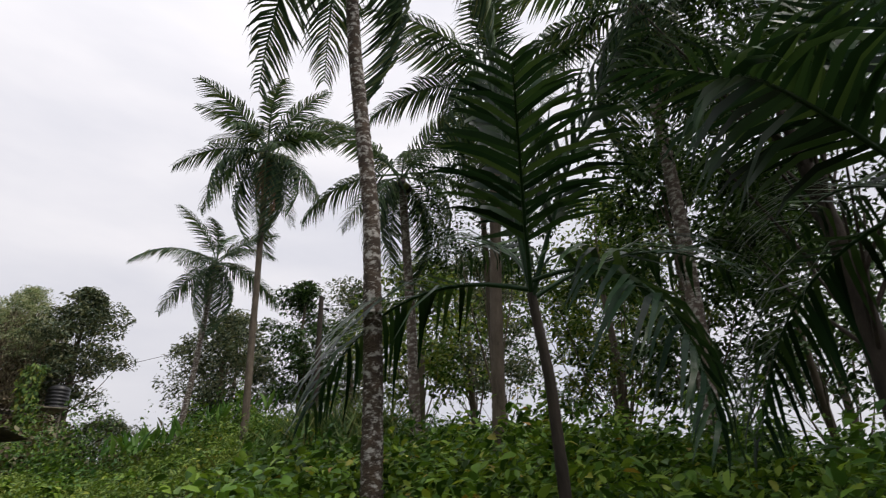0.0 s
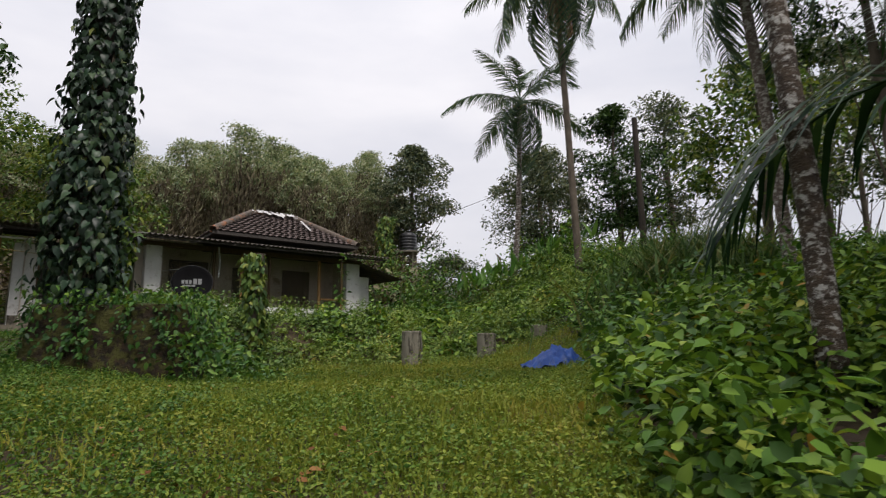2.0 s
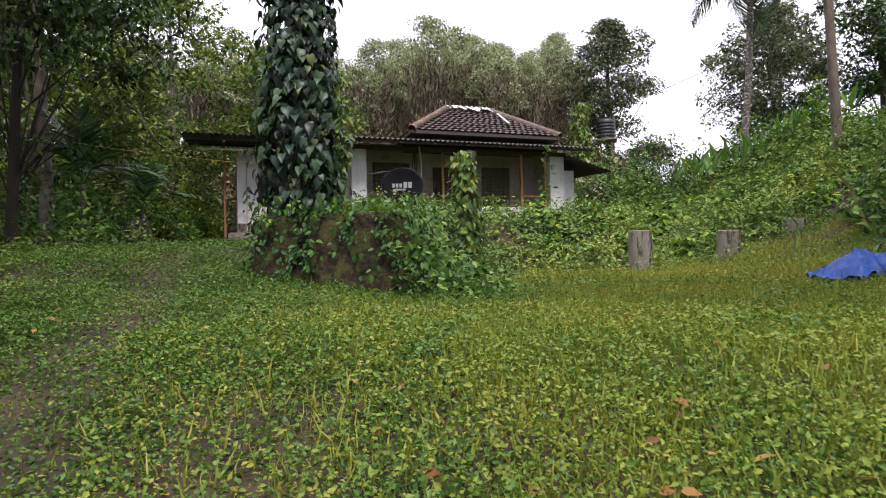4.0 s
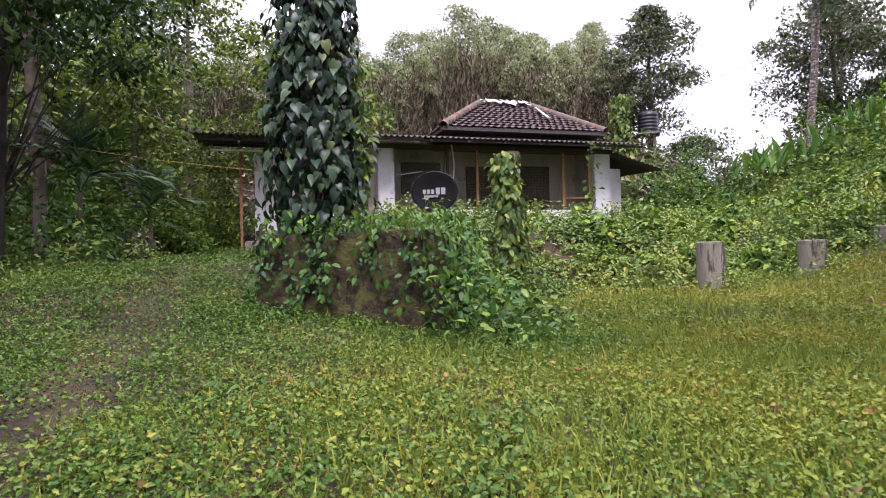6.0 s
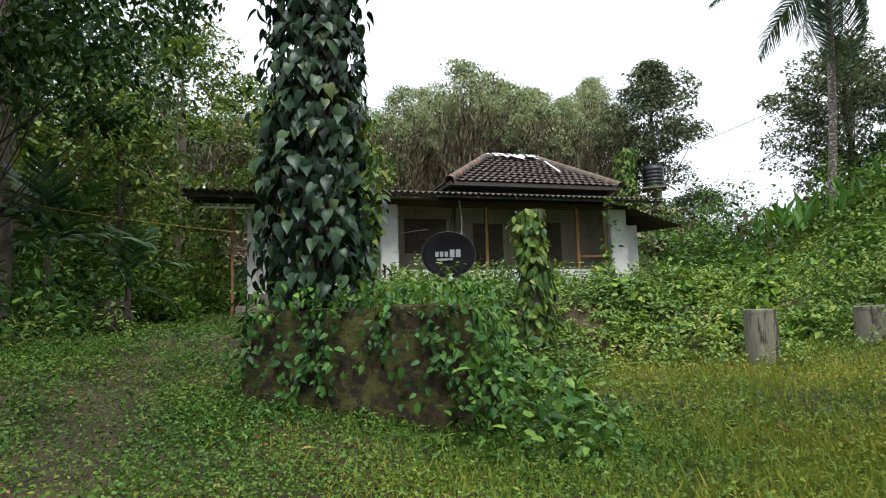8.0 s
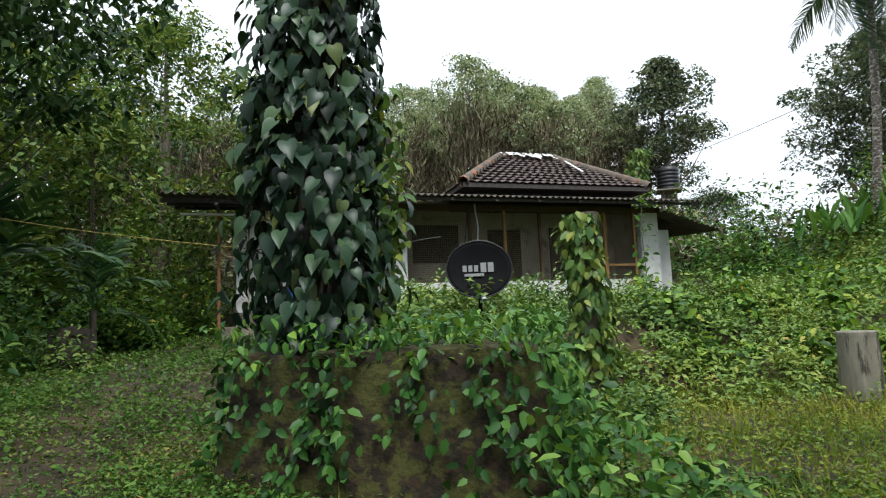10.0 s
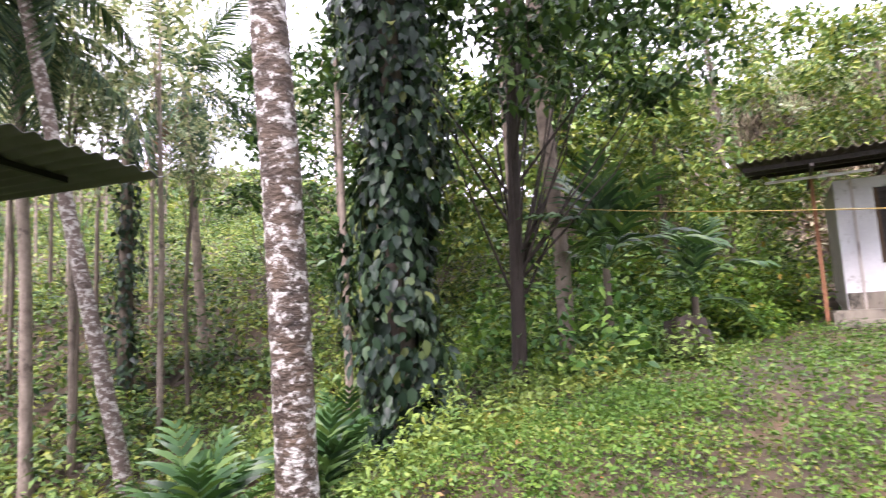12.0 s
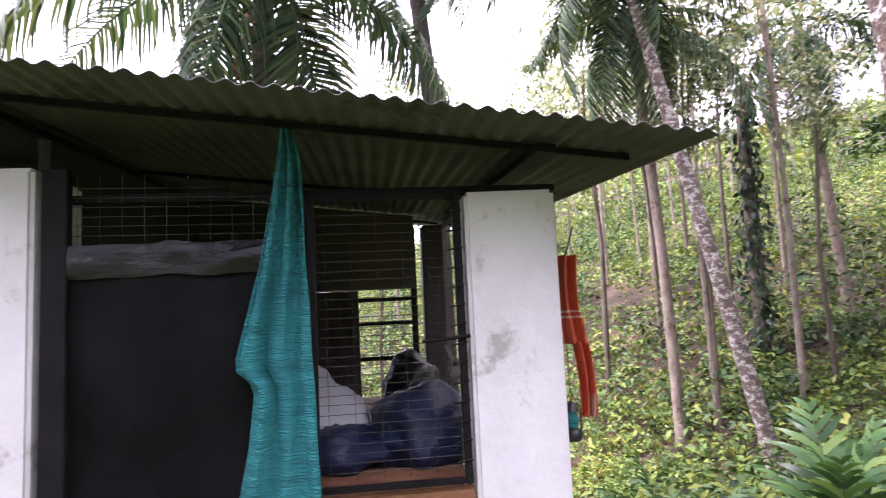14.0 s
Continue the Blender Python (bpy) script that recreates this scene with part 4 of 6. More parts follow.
def palm(name, pts, r0, r1, fronds, scale, count, label, category="palm", mat=None, seed=1, dry=0, lift=52, low=-55, turn=0.0):
    base = Vector(pts[0])
    t = empty(name, Matrix.Translation(base), label, category)
    ringed_trunk([Vector(p) - base for p in pts], r0, r1, mat or M_PALMBARK, t)
    top = Vector(pts[-1]) - base
    r = random.Random(seed)
    for k in range(count):
        a = turn + k * 137.5 + r.uniform(-15, 15)
        e = lift + (low - lift) * (k / max(1, count - 1)) + r.uniform(-8, 8)
        f = fronds[min(len(fronds) - 1, int(len(fronds) * k / count))]
        s = scale * r.uniform(0.85, 1.1)
        m = Matrix.Translation(top + Vector((0, 0, r.uniform(-0.1, 0.15)))) @ pose(0, 0, 0, 0, -e, a) @ Matrix.Rotation(radians(r.uniform(-25, 25)), 4, "X") @ Matrix.Diagonal((s, s, s, 1))
        part_me("frond", f, t, m)
    for k in range(dry):
        s = scale * r.uniform(0.75, 1.0)
        m = Matrix.Translation(top + Vector((0, 0, -0.15))) @ pose(0, 0, 0, 0, 66 + 8 * k, -108 + 34 * k) @ Matrix.Diagonal((s, s * 0.5, s, 1))
        part_me("dry_frond", FROND_DRY, t, m, "hanging dead brown frond")
    for k in range(9 if category == "palm" and scale > 0.8 else 0):
        a = k * 2.4
        rr = 0.2 * scale
        V, F = tube_arrays([(0, 0, z) for z in np.linspace(-0.12, 0.12, 6)], [0.03, 0.085, 0.11, 0.11, 0.08, 0.02], 8)
        V = V + np.array((rr * math.cos(a), rr * math.sin(a), -0.2 - 0.05 * (k % 3))) + np.array(top)
        part_me("coconut", raw_mesh("coconut", V, F, M_DARKWOOD if k % 2 else M_TREE_NUT, True), t)
    return t


M_TREE_NUT = rough_mat("green_coconut", [(0.3, (0.1, 0.12, 0.03)), (0.7, (0.2, 0.18, 0.05))], 4, 0.5, 0.1)


def broadleaf(name, base, height, spread, clumps, per, leaf, mat, bark, label, seed=1, trunk_r=0.14, crown_from=0.4, kind="leaf", hang_down=0.35, clump_r=0.5, lean=(0, 0), make=True):
    """A tree: tapered trunk, limbs to each clump, a ragged crown of many leaves."""
    r = random.Random(seed)
    base = Vector(base)
    t = empty(name, Matrix.Translation(base), label, "tree")
    tip = Vector((lean[0], lean[1], height * 0.9))
    k1 = Vector((lean[0] * 0.3 + r.uniform(-0.1, 0.1), lean[1] * 0.3 + r.uniform(-0.1, 0.1), height * 0.35))
    k2 = Vector((lean[0] * 0.7 + r.uniform(-0.2, 0.2), lean[1] * 0.7 + r.uniform(-0.2, 0.2), height * 0.65))
    spine = [Vector((0, 0, -0.2)), Vector((0, 0, 0.25)), k1, k2, tip]
    pcs = [tube_arrays(spine, [trunk_r * 1.4, trunk_r, trunk_r * 0.8, trunk_r * 0.5, trunk_r * 0.12], 9)]
    P = []
    for k in range(clumps):
        s = r.uniform(crown_from, 1.0)
        a = r.uniform(0, 2 * math.pi)
        wide = spread * math.sin(math.pi * min(1, 0.12 + 0.9 * (s - crown_from) / (1 - crown_from))) ** 0.6 * r.uniform(0.3, 1.05)
        c = Vector((lean[0] * s + wide * math.cos(a), lean[1] * s + wide * math.sin(a), height * s + r.uniform(-0.3, 0.3)))
        f = r.uniform(0.72 * crown_from, max(0.8 * crown_from, s - 0.08))
        i = min(3, int(f * 4))
        o = spine[i].lerp(spine[i + 1], f * 4 - i) if i < 4 else spine[4]
        midp = o.lerp(c, 0.55) + Vector((0.15 * math.sin(k), 0.15 * math.cos(k * 1.7), -0.1 * wide))
        if k % 4 == 0:
            pcs.append(tube_arrays([o, midp, c], [trunk_r * 0.22, trunk_r * 0.11, trunk_r * 0.03], 5))
        cr = clump_r * r.uniform(0.6, 1.3)
        q3 = rng.normal(0, 1, (per, 3))
        q3 *= (rng.uniform(0.3, 1, per) ** 0.5 / np.linalg.norm(q3, axis=1))[:, None]
        P.append(q3 * np.array((cr, cr, cr * 0.6)) + np.array(c))
    V, F = join_arrays(pcs)
    part_me("trunk", raw_mesh("trunk", V, F, bark, True), t)
    V, F = leaf_cloud(np.concatenate(P), leaf, kind=kind, hang_down=hang_down)
    part_me("crown", raw_mesh("crown", V, F, mat), t)
    return t


# palms beside the lawn
palm("coconut_palm", [gpoint(3.0, 6.85, -0.15), (3.02, 6.9, 1.6), (3.0, 7.0, 3.6), (2.75, 7.1, 6.0), (2.45, 7.1, 9.7)], 0.105, 0.085, FRONDS, 1.05, 15, "tall coconut palm with mottled grey-brown stem", mat=M_LICHEN, seed=3, turn=40)
palm("coconut_palm", [gpoint(5.55, 22.9, -0.3), (5.45, 22.9, 7), (5.25, 22.9, 15.2)], 0.13, 0.1, FRONDS, 1.15, 24, "tall coconut palm with one dead brown frond", seed=5, dry=2, mat=M_BARK, turn=10)
palm("coconut_palm", [gpoint(4.0, 27.5, -0.3), (4.35, 27.5, 7), (4.6, 27.5, 11.9)], 0.12, 0.1, FRONDS, 1.0, 17, "slender coconut palm standing on the hill", seed=8, turn=70)
palm("coconut_palm", [gpoint(7.05, 13.5, -0.3), (6.95, 13.55, 5), (6.75, 13.65, 9.0)], 0.13, 0.1, FRONDS, 0.85, 15, "coconut palm with drooping pale-edged fronds", seed=12, turn=15)
palm("coconut_palm", [gpoint(9.2, 7.7, -0.3), (9.3, 7.5, 5), (9.3, 7.4, 10.6)], 0.14, 0.11, FRONDS, 1.1, 20, "coconut palm with pale brown stem among the bushes", seed=14, turn=80)
palm("coconut_palm", [gpoint(6.2, 9.3, -0.3), (6.3, 9.2, 4), (6.5, 9.0, 8.6)], 0.11, 0.095, FRONDS, 0.9, 16, "coconut palm with brown fibrous stem", seed=15, mat=M_BARK, turn=120)
palm("areca_palm", [gpoint(4.12, 5.42, -0.15), (4.1, 5.45, 1.4), (4.02, 5.5, 2.25)], 0.055, 0.045, ARECA, 1.75, 8, "young areca palm with broad dark green leaflets", "areca", M_DARKBARK, 21, lift=86, low=-8, turn=30)
palm("areca_palm", [gpoint(5.1, 2.5, -0.15), (5.1, 2.5, 0.9), (5.08, 2.5, 1.9)], 0.07, 0.06, ARECA, 1.6, 9, "young areca palm with dense dark green fronds", "areca", M_DARKBARK, 22, lift=80, low=-5, turn=75)

# broadleaf trees round the lawn
broadleaf("vine_hung_tree", gpoint(8.5, 12.4), 9.5, 1.9, 44, 190, 0.12, M_DARKLEAF, M_BARK, "tall tree with dark creeper-hung crown", 31, 0.13, 0.45, clump_r=0.6)
broadleaf("dark_tree", gpoint(10.5, 5.6), 10.5, 4.2, 90, 210, 0.135, M_DARKLEAF, M_DARKBARK, "tall dark tree spreading over the bushes", 32, 0.2, 0.5, clump_r=0.8)
# Stem outside the view; this tree is added to shade the right-hand bushes.
broadleaf("dark_tree", gpoint(9.4, 1.3), 9.5, 3.8, 90, 190, 0.13, M_DARKLEAF, M_DARKBARK, "tall dark tree added to arch over and shade the young palms", 36, 0.17, 0.55, clump_r=0.8)
broadleaf("dark_tree", gpoint(11.0, 20.6), 7.0, 3.0, 60, 110, 0.22, M_TREELEAF, M_BARK, "rounded green tree on the hill", 33, 0.18, 0.3, clump_r=0.8)
for i, (x, y, h, sp, mt) in enumerate(((9.6, 30, 8.0, 2.2, M_DARKLEAF), (6.6, 33, 7.0, 2.6, M_HAZELEAF), (12.5, 31, 9, 3.2, M_HAZELEAF), (15.5, 24, 9, 3.2, M_HAZELEAF), (8.0, 37.7, 9, 3.4, M_HAZELEAF), (2.2, 46, 4.5, 3.4, M_HAZELEAF), (14.5, 14.5, 9, 3.0, M_TREELEAF), (13.0, 10.5, 8.5, 3, M_DARKLEAF))):
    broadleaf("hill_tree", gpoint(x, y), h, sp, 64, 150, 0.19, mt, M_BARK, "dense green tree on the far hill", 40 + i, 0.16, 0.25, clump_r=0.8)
broadleaf("tall_tree", gpoint(0.0, 43), 9.6, 2.7, 84, 150, 0.24, M_HAZELEAF, M_BARK, "tall billowing tree behind the house", 51, 0.25, 0.35, clump_r=1.0)
broadleaf("leafy_tree", gpoint(-15.6, 22.4), 8.3, 4.0, 110, 130, 0.17, M_TREELEAF, M_PALEBARK, "spreading yellow-green tree behind the annex", 52, 0.2, 0.25, clump_r=0.75)
broadleaf("leafy_tree", gpoint(-12.2, 24.0), 6.5, 3.0, 60, 110, 0.17, M_TREELEAF, M_PALEBARK, "spreading green tree behind the annex", 53, 0.16, 0.3, clump_r=0.7)

# the trees by the path
broadleaf("dark_tree", gpoint(-11.17, 12.31), 9.0, 3.2, 125, 100, 0.17, M_DARKLEAF, M_DARKBARK, "dark-stemmed tree with drooping glossy leaves", 61, 0.1, 0.42, kind="leaf", hang_down=0.6, clump_r=0.7, lean=(0.1, 0.3))
ringless = empty("pale_tree", Matrix.Translation(gpoint(-11.6, 13.42)), "slim pale tree trunk speckled with lichen", "tree")
ringed_trunk([(0, 0, -0.2), (0.03, 0.02, 1.4), (-0.12, 0.0, 3.4), (-0.3, 0.0, 8.5)], 0.115, 0.1, M_PALEBARK, ringless)
palm("coconut_palm", [gpoint(-8.02, 8.66, -0.2), (-8.03, 8.63, 1.7), (-8.04, 8.6, 2.6), (-8.06, 8.53, 3.9), (-8.2, 8.3, 9.0)], 0.112, 0.1, FRONDS, 0.95, 18, "coconut palm with white lichen patches on its stem", mat=M_LICHEN, seed=18, turn=33)


def clad_column(name, x, y, h, r, n, size, label, mat=M_VINESTUFF, bark=M_BARK):
    g = gpoint(x, y)
    t = empty(name, Matrix.Translation(g), label, "tree")
    tube("trunk", [(0, 0, -0.2), (0, 0, h * 0.5), (0.1, 0, h)], [0.16, 0.13, 0.1], bark, t, 9)
    z = rng.uniform(0.1, h, n)
    a = rng.uniform(0, 2 * math.pi, n)
    rr = r * (0.75 + 0.25 * np.sin(z * 1.9 + a)) * rng.uniform(0.45, 1.0, n)
    P = np.stack([rr * np.cos(a), rr * np.sin(a), z], 1)
    out = np.stack([np.cos(a), np.sin(a), np.zeros(n)], 1)
    D = out * 0.3 + rng.normal(0, 0.35, (n, 3)) + np.array((0, 0, -0.9))
    V, F = scatter(WIDE_V, WIDE_F, P, D, out + rng.normal(0, 0.35, (n, 3)) + np.array((0, 0, 0.4)), rng.uniform(0.6, 1.2, n) * size)
    tagged(part_me("creeper", raw_mesh("creeper", V, F, mat), t), kind="stuff")
    return t


clad_column("vine_clad_tree", -10.75, 10.52, 8.0, 0.72, 6500, 0.16, "tree trunk wrapped in dark leafy creeper")
clad_column("vine_clad_tree", -18.84, 8.05, 5.5, 0.4, 900, 0.16, "far trunk sleeved in dark creeper")
clad_column("vine_clad_post", -3.45, 14.9, 2.3, 0.3, 1000, 0.15, "post smothered in bright climbing leaves", M_TREELEAF)

# palms beyond the shed
palm("coconut_palm", [gpoint(-14.85, 8.1, -0.2), (-14.85, 7.62, 1.6), (-14.85, 7.2, 3.75), (-14.85, 6.5, 7.4)], 0.12, 0.09, FRONDS, 0.75, 13, "leaning coconut palm with grey stem", seed=71, turn=12)
palm("coconut_palm", [gpoint(-19.8, 9.68, -0.2), (-19.8, 9.5, 4), (-19.77, 9.28, 7.6)], 0.105, 0.09, FRONDS, 0.8, 15, "slim coconut palm with a yellowing frond", seed=72, dry=1, mat=M_PALEBARK, turn=55)
palm("coconut_palm", [gpoint(-12.1, 4.45, -0.2), (-12.1, 4.42, 4), (-12.05, 4.2, 6.6), (-12.0, 4.1, 8.6)], 0.11, 0.1, FRONDS, 0.85, 15, "dark coconut palm behind the shed roof", seed=73, mat=M_DARKBARK, turn=20)
palm("coconut_palm", [gpoint(-9.95, 3.4, -0.2), (-9.95, 3.45, 3), (-9.85, 3.55, 5.7)], 0.13, 0.1, FRONDS, 0.95, 17, "coconut palm with fronds over the shed roof", seed=74, mat=M_BARK, turn=48, dry=1, lift=40, low=-62)
palm("coconut_palm", [gpoint(-16.4, 6.66, -0.2), (-16.35, 6.6, 2.5), (-16.3, 6.48, 5.2), (-16.25, 6.36, 7.0)], 0.092, 0.08, FRONDS, 0.8, 17, "straight slim coconut palm with a reddish stem", seed=79, mat=M_PALEBARK, turn=5)
# bare stems among the shrubs
for x, y, h, r0, mt in ((-13.6, 14.1, 7.0, 0.09, M_PALEBARK), (-11.6, 11.0, 3.4, 0.07, M_BARK), (-13.1, 10.75, 5.5, 0.06, M_PALEBARK)):
    slim = empty("slender_tree", Matrix.Translation(gpoint(x, y)), "straight slim reddish tree trunk", "tree")
    ringed_trunk([(0, 0, -0.2), (-0.05, 0.0, h * 0.4), (-0.15, 0, h)], r0, r0 * 0.7, mt, slim)
    tw = [tube_arrays([(-0.1, 0, h * f), (0.4 * math.cos(k), 0.4 * math.sin(k), h * f + 0.35), (0.75 * math.cos(k + 0.3), 0.75 * math.sin(k + 0.3), h * f + 0.5)], [r0 * 0.3, r0 * 0.2, r0 * 0.08], 5) for k, f in ((0.4, 0.75), (2.5, 0.85), (4.4, 0.93))]
    V, F = join_arrays(tw)
    part_me("branches", raw_mesh("branches", V, F, mt, True), slim)


def low_palm(x, y, s, n, seed, label):
    g = gpoint(x, y)
    t = empty("palm_seedling", Matrix.Translation(g), label, "palm")
    r = random.Random(seed)
    for k in range(n):
        sc = s * r.uniform(0.8, 1.15)
        part_me("frond", YOUNG[k % 2], t, pose(0, 0, 0.05, 0, -r.uniform(48, 86), k * 137.5 + r.uniform(-20, 20)) @ Matrix.Diagonal((sc, sc, sc, 1)))
    return t


palm("areca_palm", [gpoint(-10.9, 13.6, -0.1), gpoint(-10.9, 13.6, 0.4), gpoint(-10.87, 13.6, 1.3)], 0.06, 0.05, YOUNG, 1.2, 11, "young areca palm with arching fronds by the path", "areca", M_BARK, 26, lift=86, low=20, turn=20)
palm("areca_palm", [gpoint(-11.0, 15.4, -0.1), gpoint(-11.0, 15.4, 0.4), gpoint(-11.0, 15.4, 0.8)], 0.06, 0.05, YOUNG, 1.0, 9, "young areca palm with arching fronds by the path", "areca", M_BARK, 27, lift=84, low=12, turn=50)
low_palm(-9.3, 8.3, 0.85, 10, 3, "palm seedling with glossy fronds by the shed")
low_palm(-10.1, 7.2, 0.75, 9, 4, "palm seedling with glossy fronds by the shed")
low_palm(-9.7, 9.3, 0.75, 7, 5, "small palm seedling among the weeds")
low_palm(-11.3, 10.05, 0.8, 8, 6, "palm seedling at the foot of a clad trunk")


def agave(x, y):
    g = gpoint(x, y)
    t = empty("agave", Matrix.Translation(g), "small spiky pale green agave by the path", "plant")
    r = random.Random(3)
    for k in range(11):
        a = k * 2.4
        d = Vector((math.cos(a), math.sin(a), r.uniform(0.7, 1.8))).normalized()
        V, F = scatter(WIDE_V * np.array((1, 0.35, 1)), WIDE_F, np.zeros((1, 3)), np.array([tuple(d)]), np.array([(0.0, 0.0, 1.0)]), [r.uniform(0.3, 0.45)])
        part_me("blade", raw_mesh("blade", V, F, M_REED), t)


agave(-10.16, 13.0)


def stump():
    g = gpoint(-10.24, 14.28)
    r = random.Random(9)
    pts, rad = [(0, 0, -0.1), (0, 0, 0.1), (0.02, 0, 0.35), (0.0, 0.03, 0.52)], [0.42, 0.36, 0.31, 0.28]
    V, F = tube_arrays(pts, rad, 16)
    V[:, :2] *= (0.8 + 0.25 * np.sin(np.arctan2(V[:, 1], V[:, 0]) * 5 + 1))[:, None]
    t = empty("tree_stump", Matrix.Translation(g), "weathered dark tree stump by the path", "stump")
    V += np.array([tuple(Vector((noise.noise(Vector(v) * 7), noise.noise(Vector(v) * 7 + Vector((4, 0, 0))), 1.5 * noise.noise(Vector(v) * 5 + Vector((0, 7, 0))))) * 0.05) for v in V])
    part_me("bark", raw_mesh("bark", V, F, M_DARKBARK, True), t)
    bm = bmesh.new()
    bmesh.ops.create_circle(bm, cap_ends=True, radius=0.26, segments=16)
    bm.transform(Matrix.Translation((0, 0.03, 0.47)))
    part("cut_top", bm, M_BARK, t)


stump()

# background woods: a few kinds, repeated
def woods():
    r = random.Random(77)
    kinds = []
    for i in range(4):
        kinds.append(broadleaf("rubber_tree", (0, 0, 0), 8.0 + i * 0.4, 1.7, 54, 70, 0.17, M_PALELEAF, M_PALEBARK, "slim pale rubber tree with a thin crown over bare twigs", 80 + i, 0.09, 0.62, clump_r=0.6, hang_down=0.5))
        tz = rng.uniform(1.5, 6.6, 1500)
        ta = rng.uniform(0, 2 * math.pi, 1500)
        tr = 1.5 * rng.uniform(0, 1, 1500) ** 0.5 * (0.4 + 0.6 * tz / 6.6)
        P = np.stack([tr * np.cos(ta), tr * np.sin(ta), tz], 1)
        D = rng.normal(0, 0.35, (1500, 3)) + np.array((0, 0, 1.0))
        V, F = scatter(LONG_V * np.array((1, 0.4, 1)), LEAF_F, P, D, rand_dirs(1500), rng.uniform(0.3, 0.75, 1500))
        tagged(part_me("twig_mass", raw_mesh("twig_mass", V, F, M_TWIG), kinds[-1], None, "grey-brown bare twigs"), kind="stuff")
    dense = []
    for i in range(3):
        dense.append(broadleaf("forest_tree", (0, 0, 0), 6.5 + i, 2.0, 54, 80, 0.2, (M_TREELEAF, M_DARKLEAF, M_TREELEAF)[i], M_BARK, "leafy green forest tree", 90 + i, 0.1, 0.2, clump_r=0.7))
    used = set()

    def put(src, x, y, sc):
        m = Matrix.Translation(gpoint(x, y, -0.05)) @ Matrix.Rotation(r.uniform(0, 6.28), 4, "Z") @ Matrix.Diagonal((sc, sc, sc, 1))
        if src.name not in used:
            used.add(src.name)
            src.matrix_basis = m
        else:
            copy_thing(src, m).scale = (sc, sc, sc)

    for row in range(6):
        y = 33 + row * 4.2
        for k in range(16):
            x = -36 + k * 2.25 + r.uniform(-0.9, 0.9)
            if x > -4 + row * 0.8:
                continue
            put(r.choice(kinds), x, y + r.uniform(-1.5, 1.5), r.uniform(0.62, 0.9))
    thin = [broadleaf("slim_tree", (0, 0, 0), 9.0 + i, 1.4, 30, 34, 0.18, M_PALELEAF, (M_PALEBARK, M_BARK)[i % 2], "slim bare-stemmed tree on the wooded slope", 97 + i, 0.07, 0.68, clump_r=0.6, hang_down=0.5) for i in range(3)]
    for k in range(62):
        put(r.choice(thin), -16.5 - 28 * r.random() ** 1.5, r.uniform(-10, 15), r.uniform(0.6, 1.0))
    for x, y, s in ((-15, 12.0, 0.9), (-16.5, 17.5, 1.1), (-18, 14.5, 1.1), (-14.5, 18.8, 0.9), (-19, 20, 1.2), (-22, 17, 1.2), (-24, 23, 1.3), (-23, 12, 1.0), (-27, 19, 1.3), (-21, 26, 1.2)):
        put(r.choice(dense), x, y, s)
    for x, y, s in ((18, 18, 1.2), (17, 10, 1.2), (16, 4, 1.2), (20, 28, 1.4), (13, 1, 1.0), (22, 12, 1.5), (3, -9, 1), (-6, -8, 1), (-14, -6, 1.1), (9, -8, 1.1)):
        put(r.choice(dense), x, y, s)


woods()


# ---------------------------------------------------------------- posts, tarpaulin, tank, pole
def concrete_post(u, label, top=1.24, group="posts"):
    x, y = HOUSE_O.x + u * HU[0] + 7.0 * HU[1], HOUSE_O.y + u * HU[1] - 7.0 * HU[0]
    g = gpoint(x, y, -0.15)
    h = top - g.z
    bm = bmesh.new()
    zs = [0.0, 0.15 * h, 0.4 * h, 0.7 * h, h - 0.08, h - 0.05, h - 0.012, h]
    rs = [0.25, 0.246, 0.241, 0.237, 0.234, 0.238, 0.238, 0.222]
    rings = []
    for zz, rr in zip(zs, rs):
        ring = []
        for k in range(24):
            a = 2 * math.pi * k / 24
            p = Vector((rr * math.cos(a), rr * math.sin(a), zz))
            ring.append(bm.verts.new(p + Vector((p.x, p.y, 0)) * 0.07 * noise.noise(p * 4 + Vector((u, 0, 0)))))
        rings.append(ring)
    for r0, r1 in zip(rings, rings[1:]):
        for k in range(24):
            bm.faces.new((r0[k], r0[(k + 1) % 24], r1[(k + 1) % 24], r1[k]))
    bm.faces.new(rings[-1])
    ob = part("concrete_post", bm, M_POST)
    ob.matrix_basis = Matrix.Translation(g) @ Matrix.Rotation(radians(HOUSE_A), 4, "Z")
    return tagged(ob, label, "post", group)


concrete_post(4.5, "squat round weathered concrete post streaked with black")
concrete_post(6.73, "squat round weathered concrete post with creeper on top")
concrete_post(8.6, "squat round weathered concrete post half hidden by weeds", 1.5)


def tarp():
    g = gpoint(2.12, 12.3)
    n = 22
    V, F = [], []
    r = random.Random(2)
    for j in range(n + 1):
        for i in range(n + 1):
            a, b = i / n - 0.5, j / n - 0.5
            h = 0.3 * max(0, 1 - (abs(a) * 2.1) ** 2) * max(0, 1 - (abs(b) * 2) ** 2)
            p = Vector((a * 9, b * 9, 0))
            V.append((a * 0.98 + 0.06 * noise.noise(p), b * 0.8 + 0.05 * noise.noise(p + Vector((3, 1, 0))), 0.04 + h + 0.16 * abs(noise.noise(p * 0.7)) + 0.06 * noise.noise(p * 2)))
    for j in range(n):
        for i in range(n):
            a = j * (n + 1) + i
            F.append((a, a + 1, a + n + 2, a + n + 1))
    ob = new("tarpaulin", raw_mesh("tarpaulin", V, F, M_BLUETARP))
    ob.matrix_basis = Matrix.Translation(g) @ Matrix.Rotation(0.4, 4, "Z")
    tagged(ob, "crumpled blue tarpaulin heap lying in the weeds", "tarpaulin")


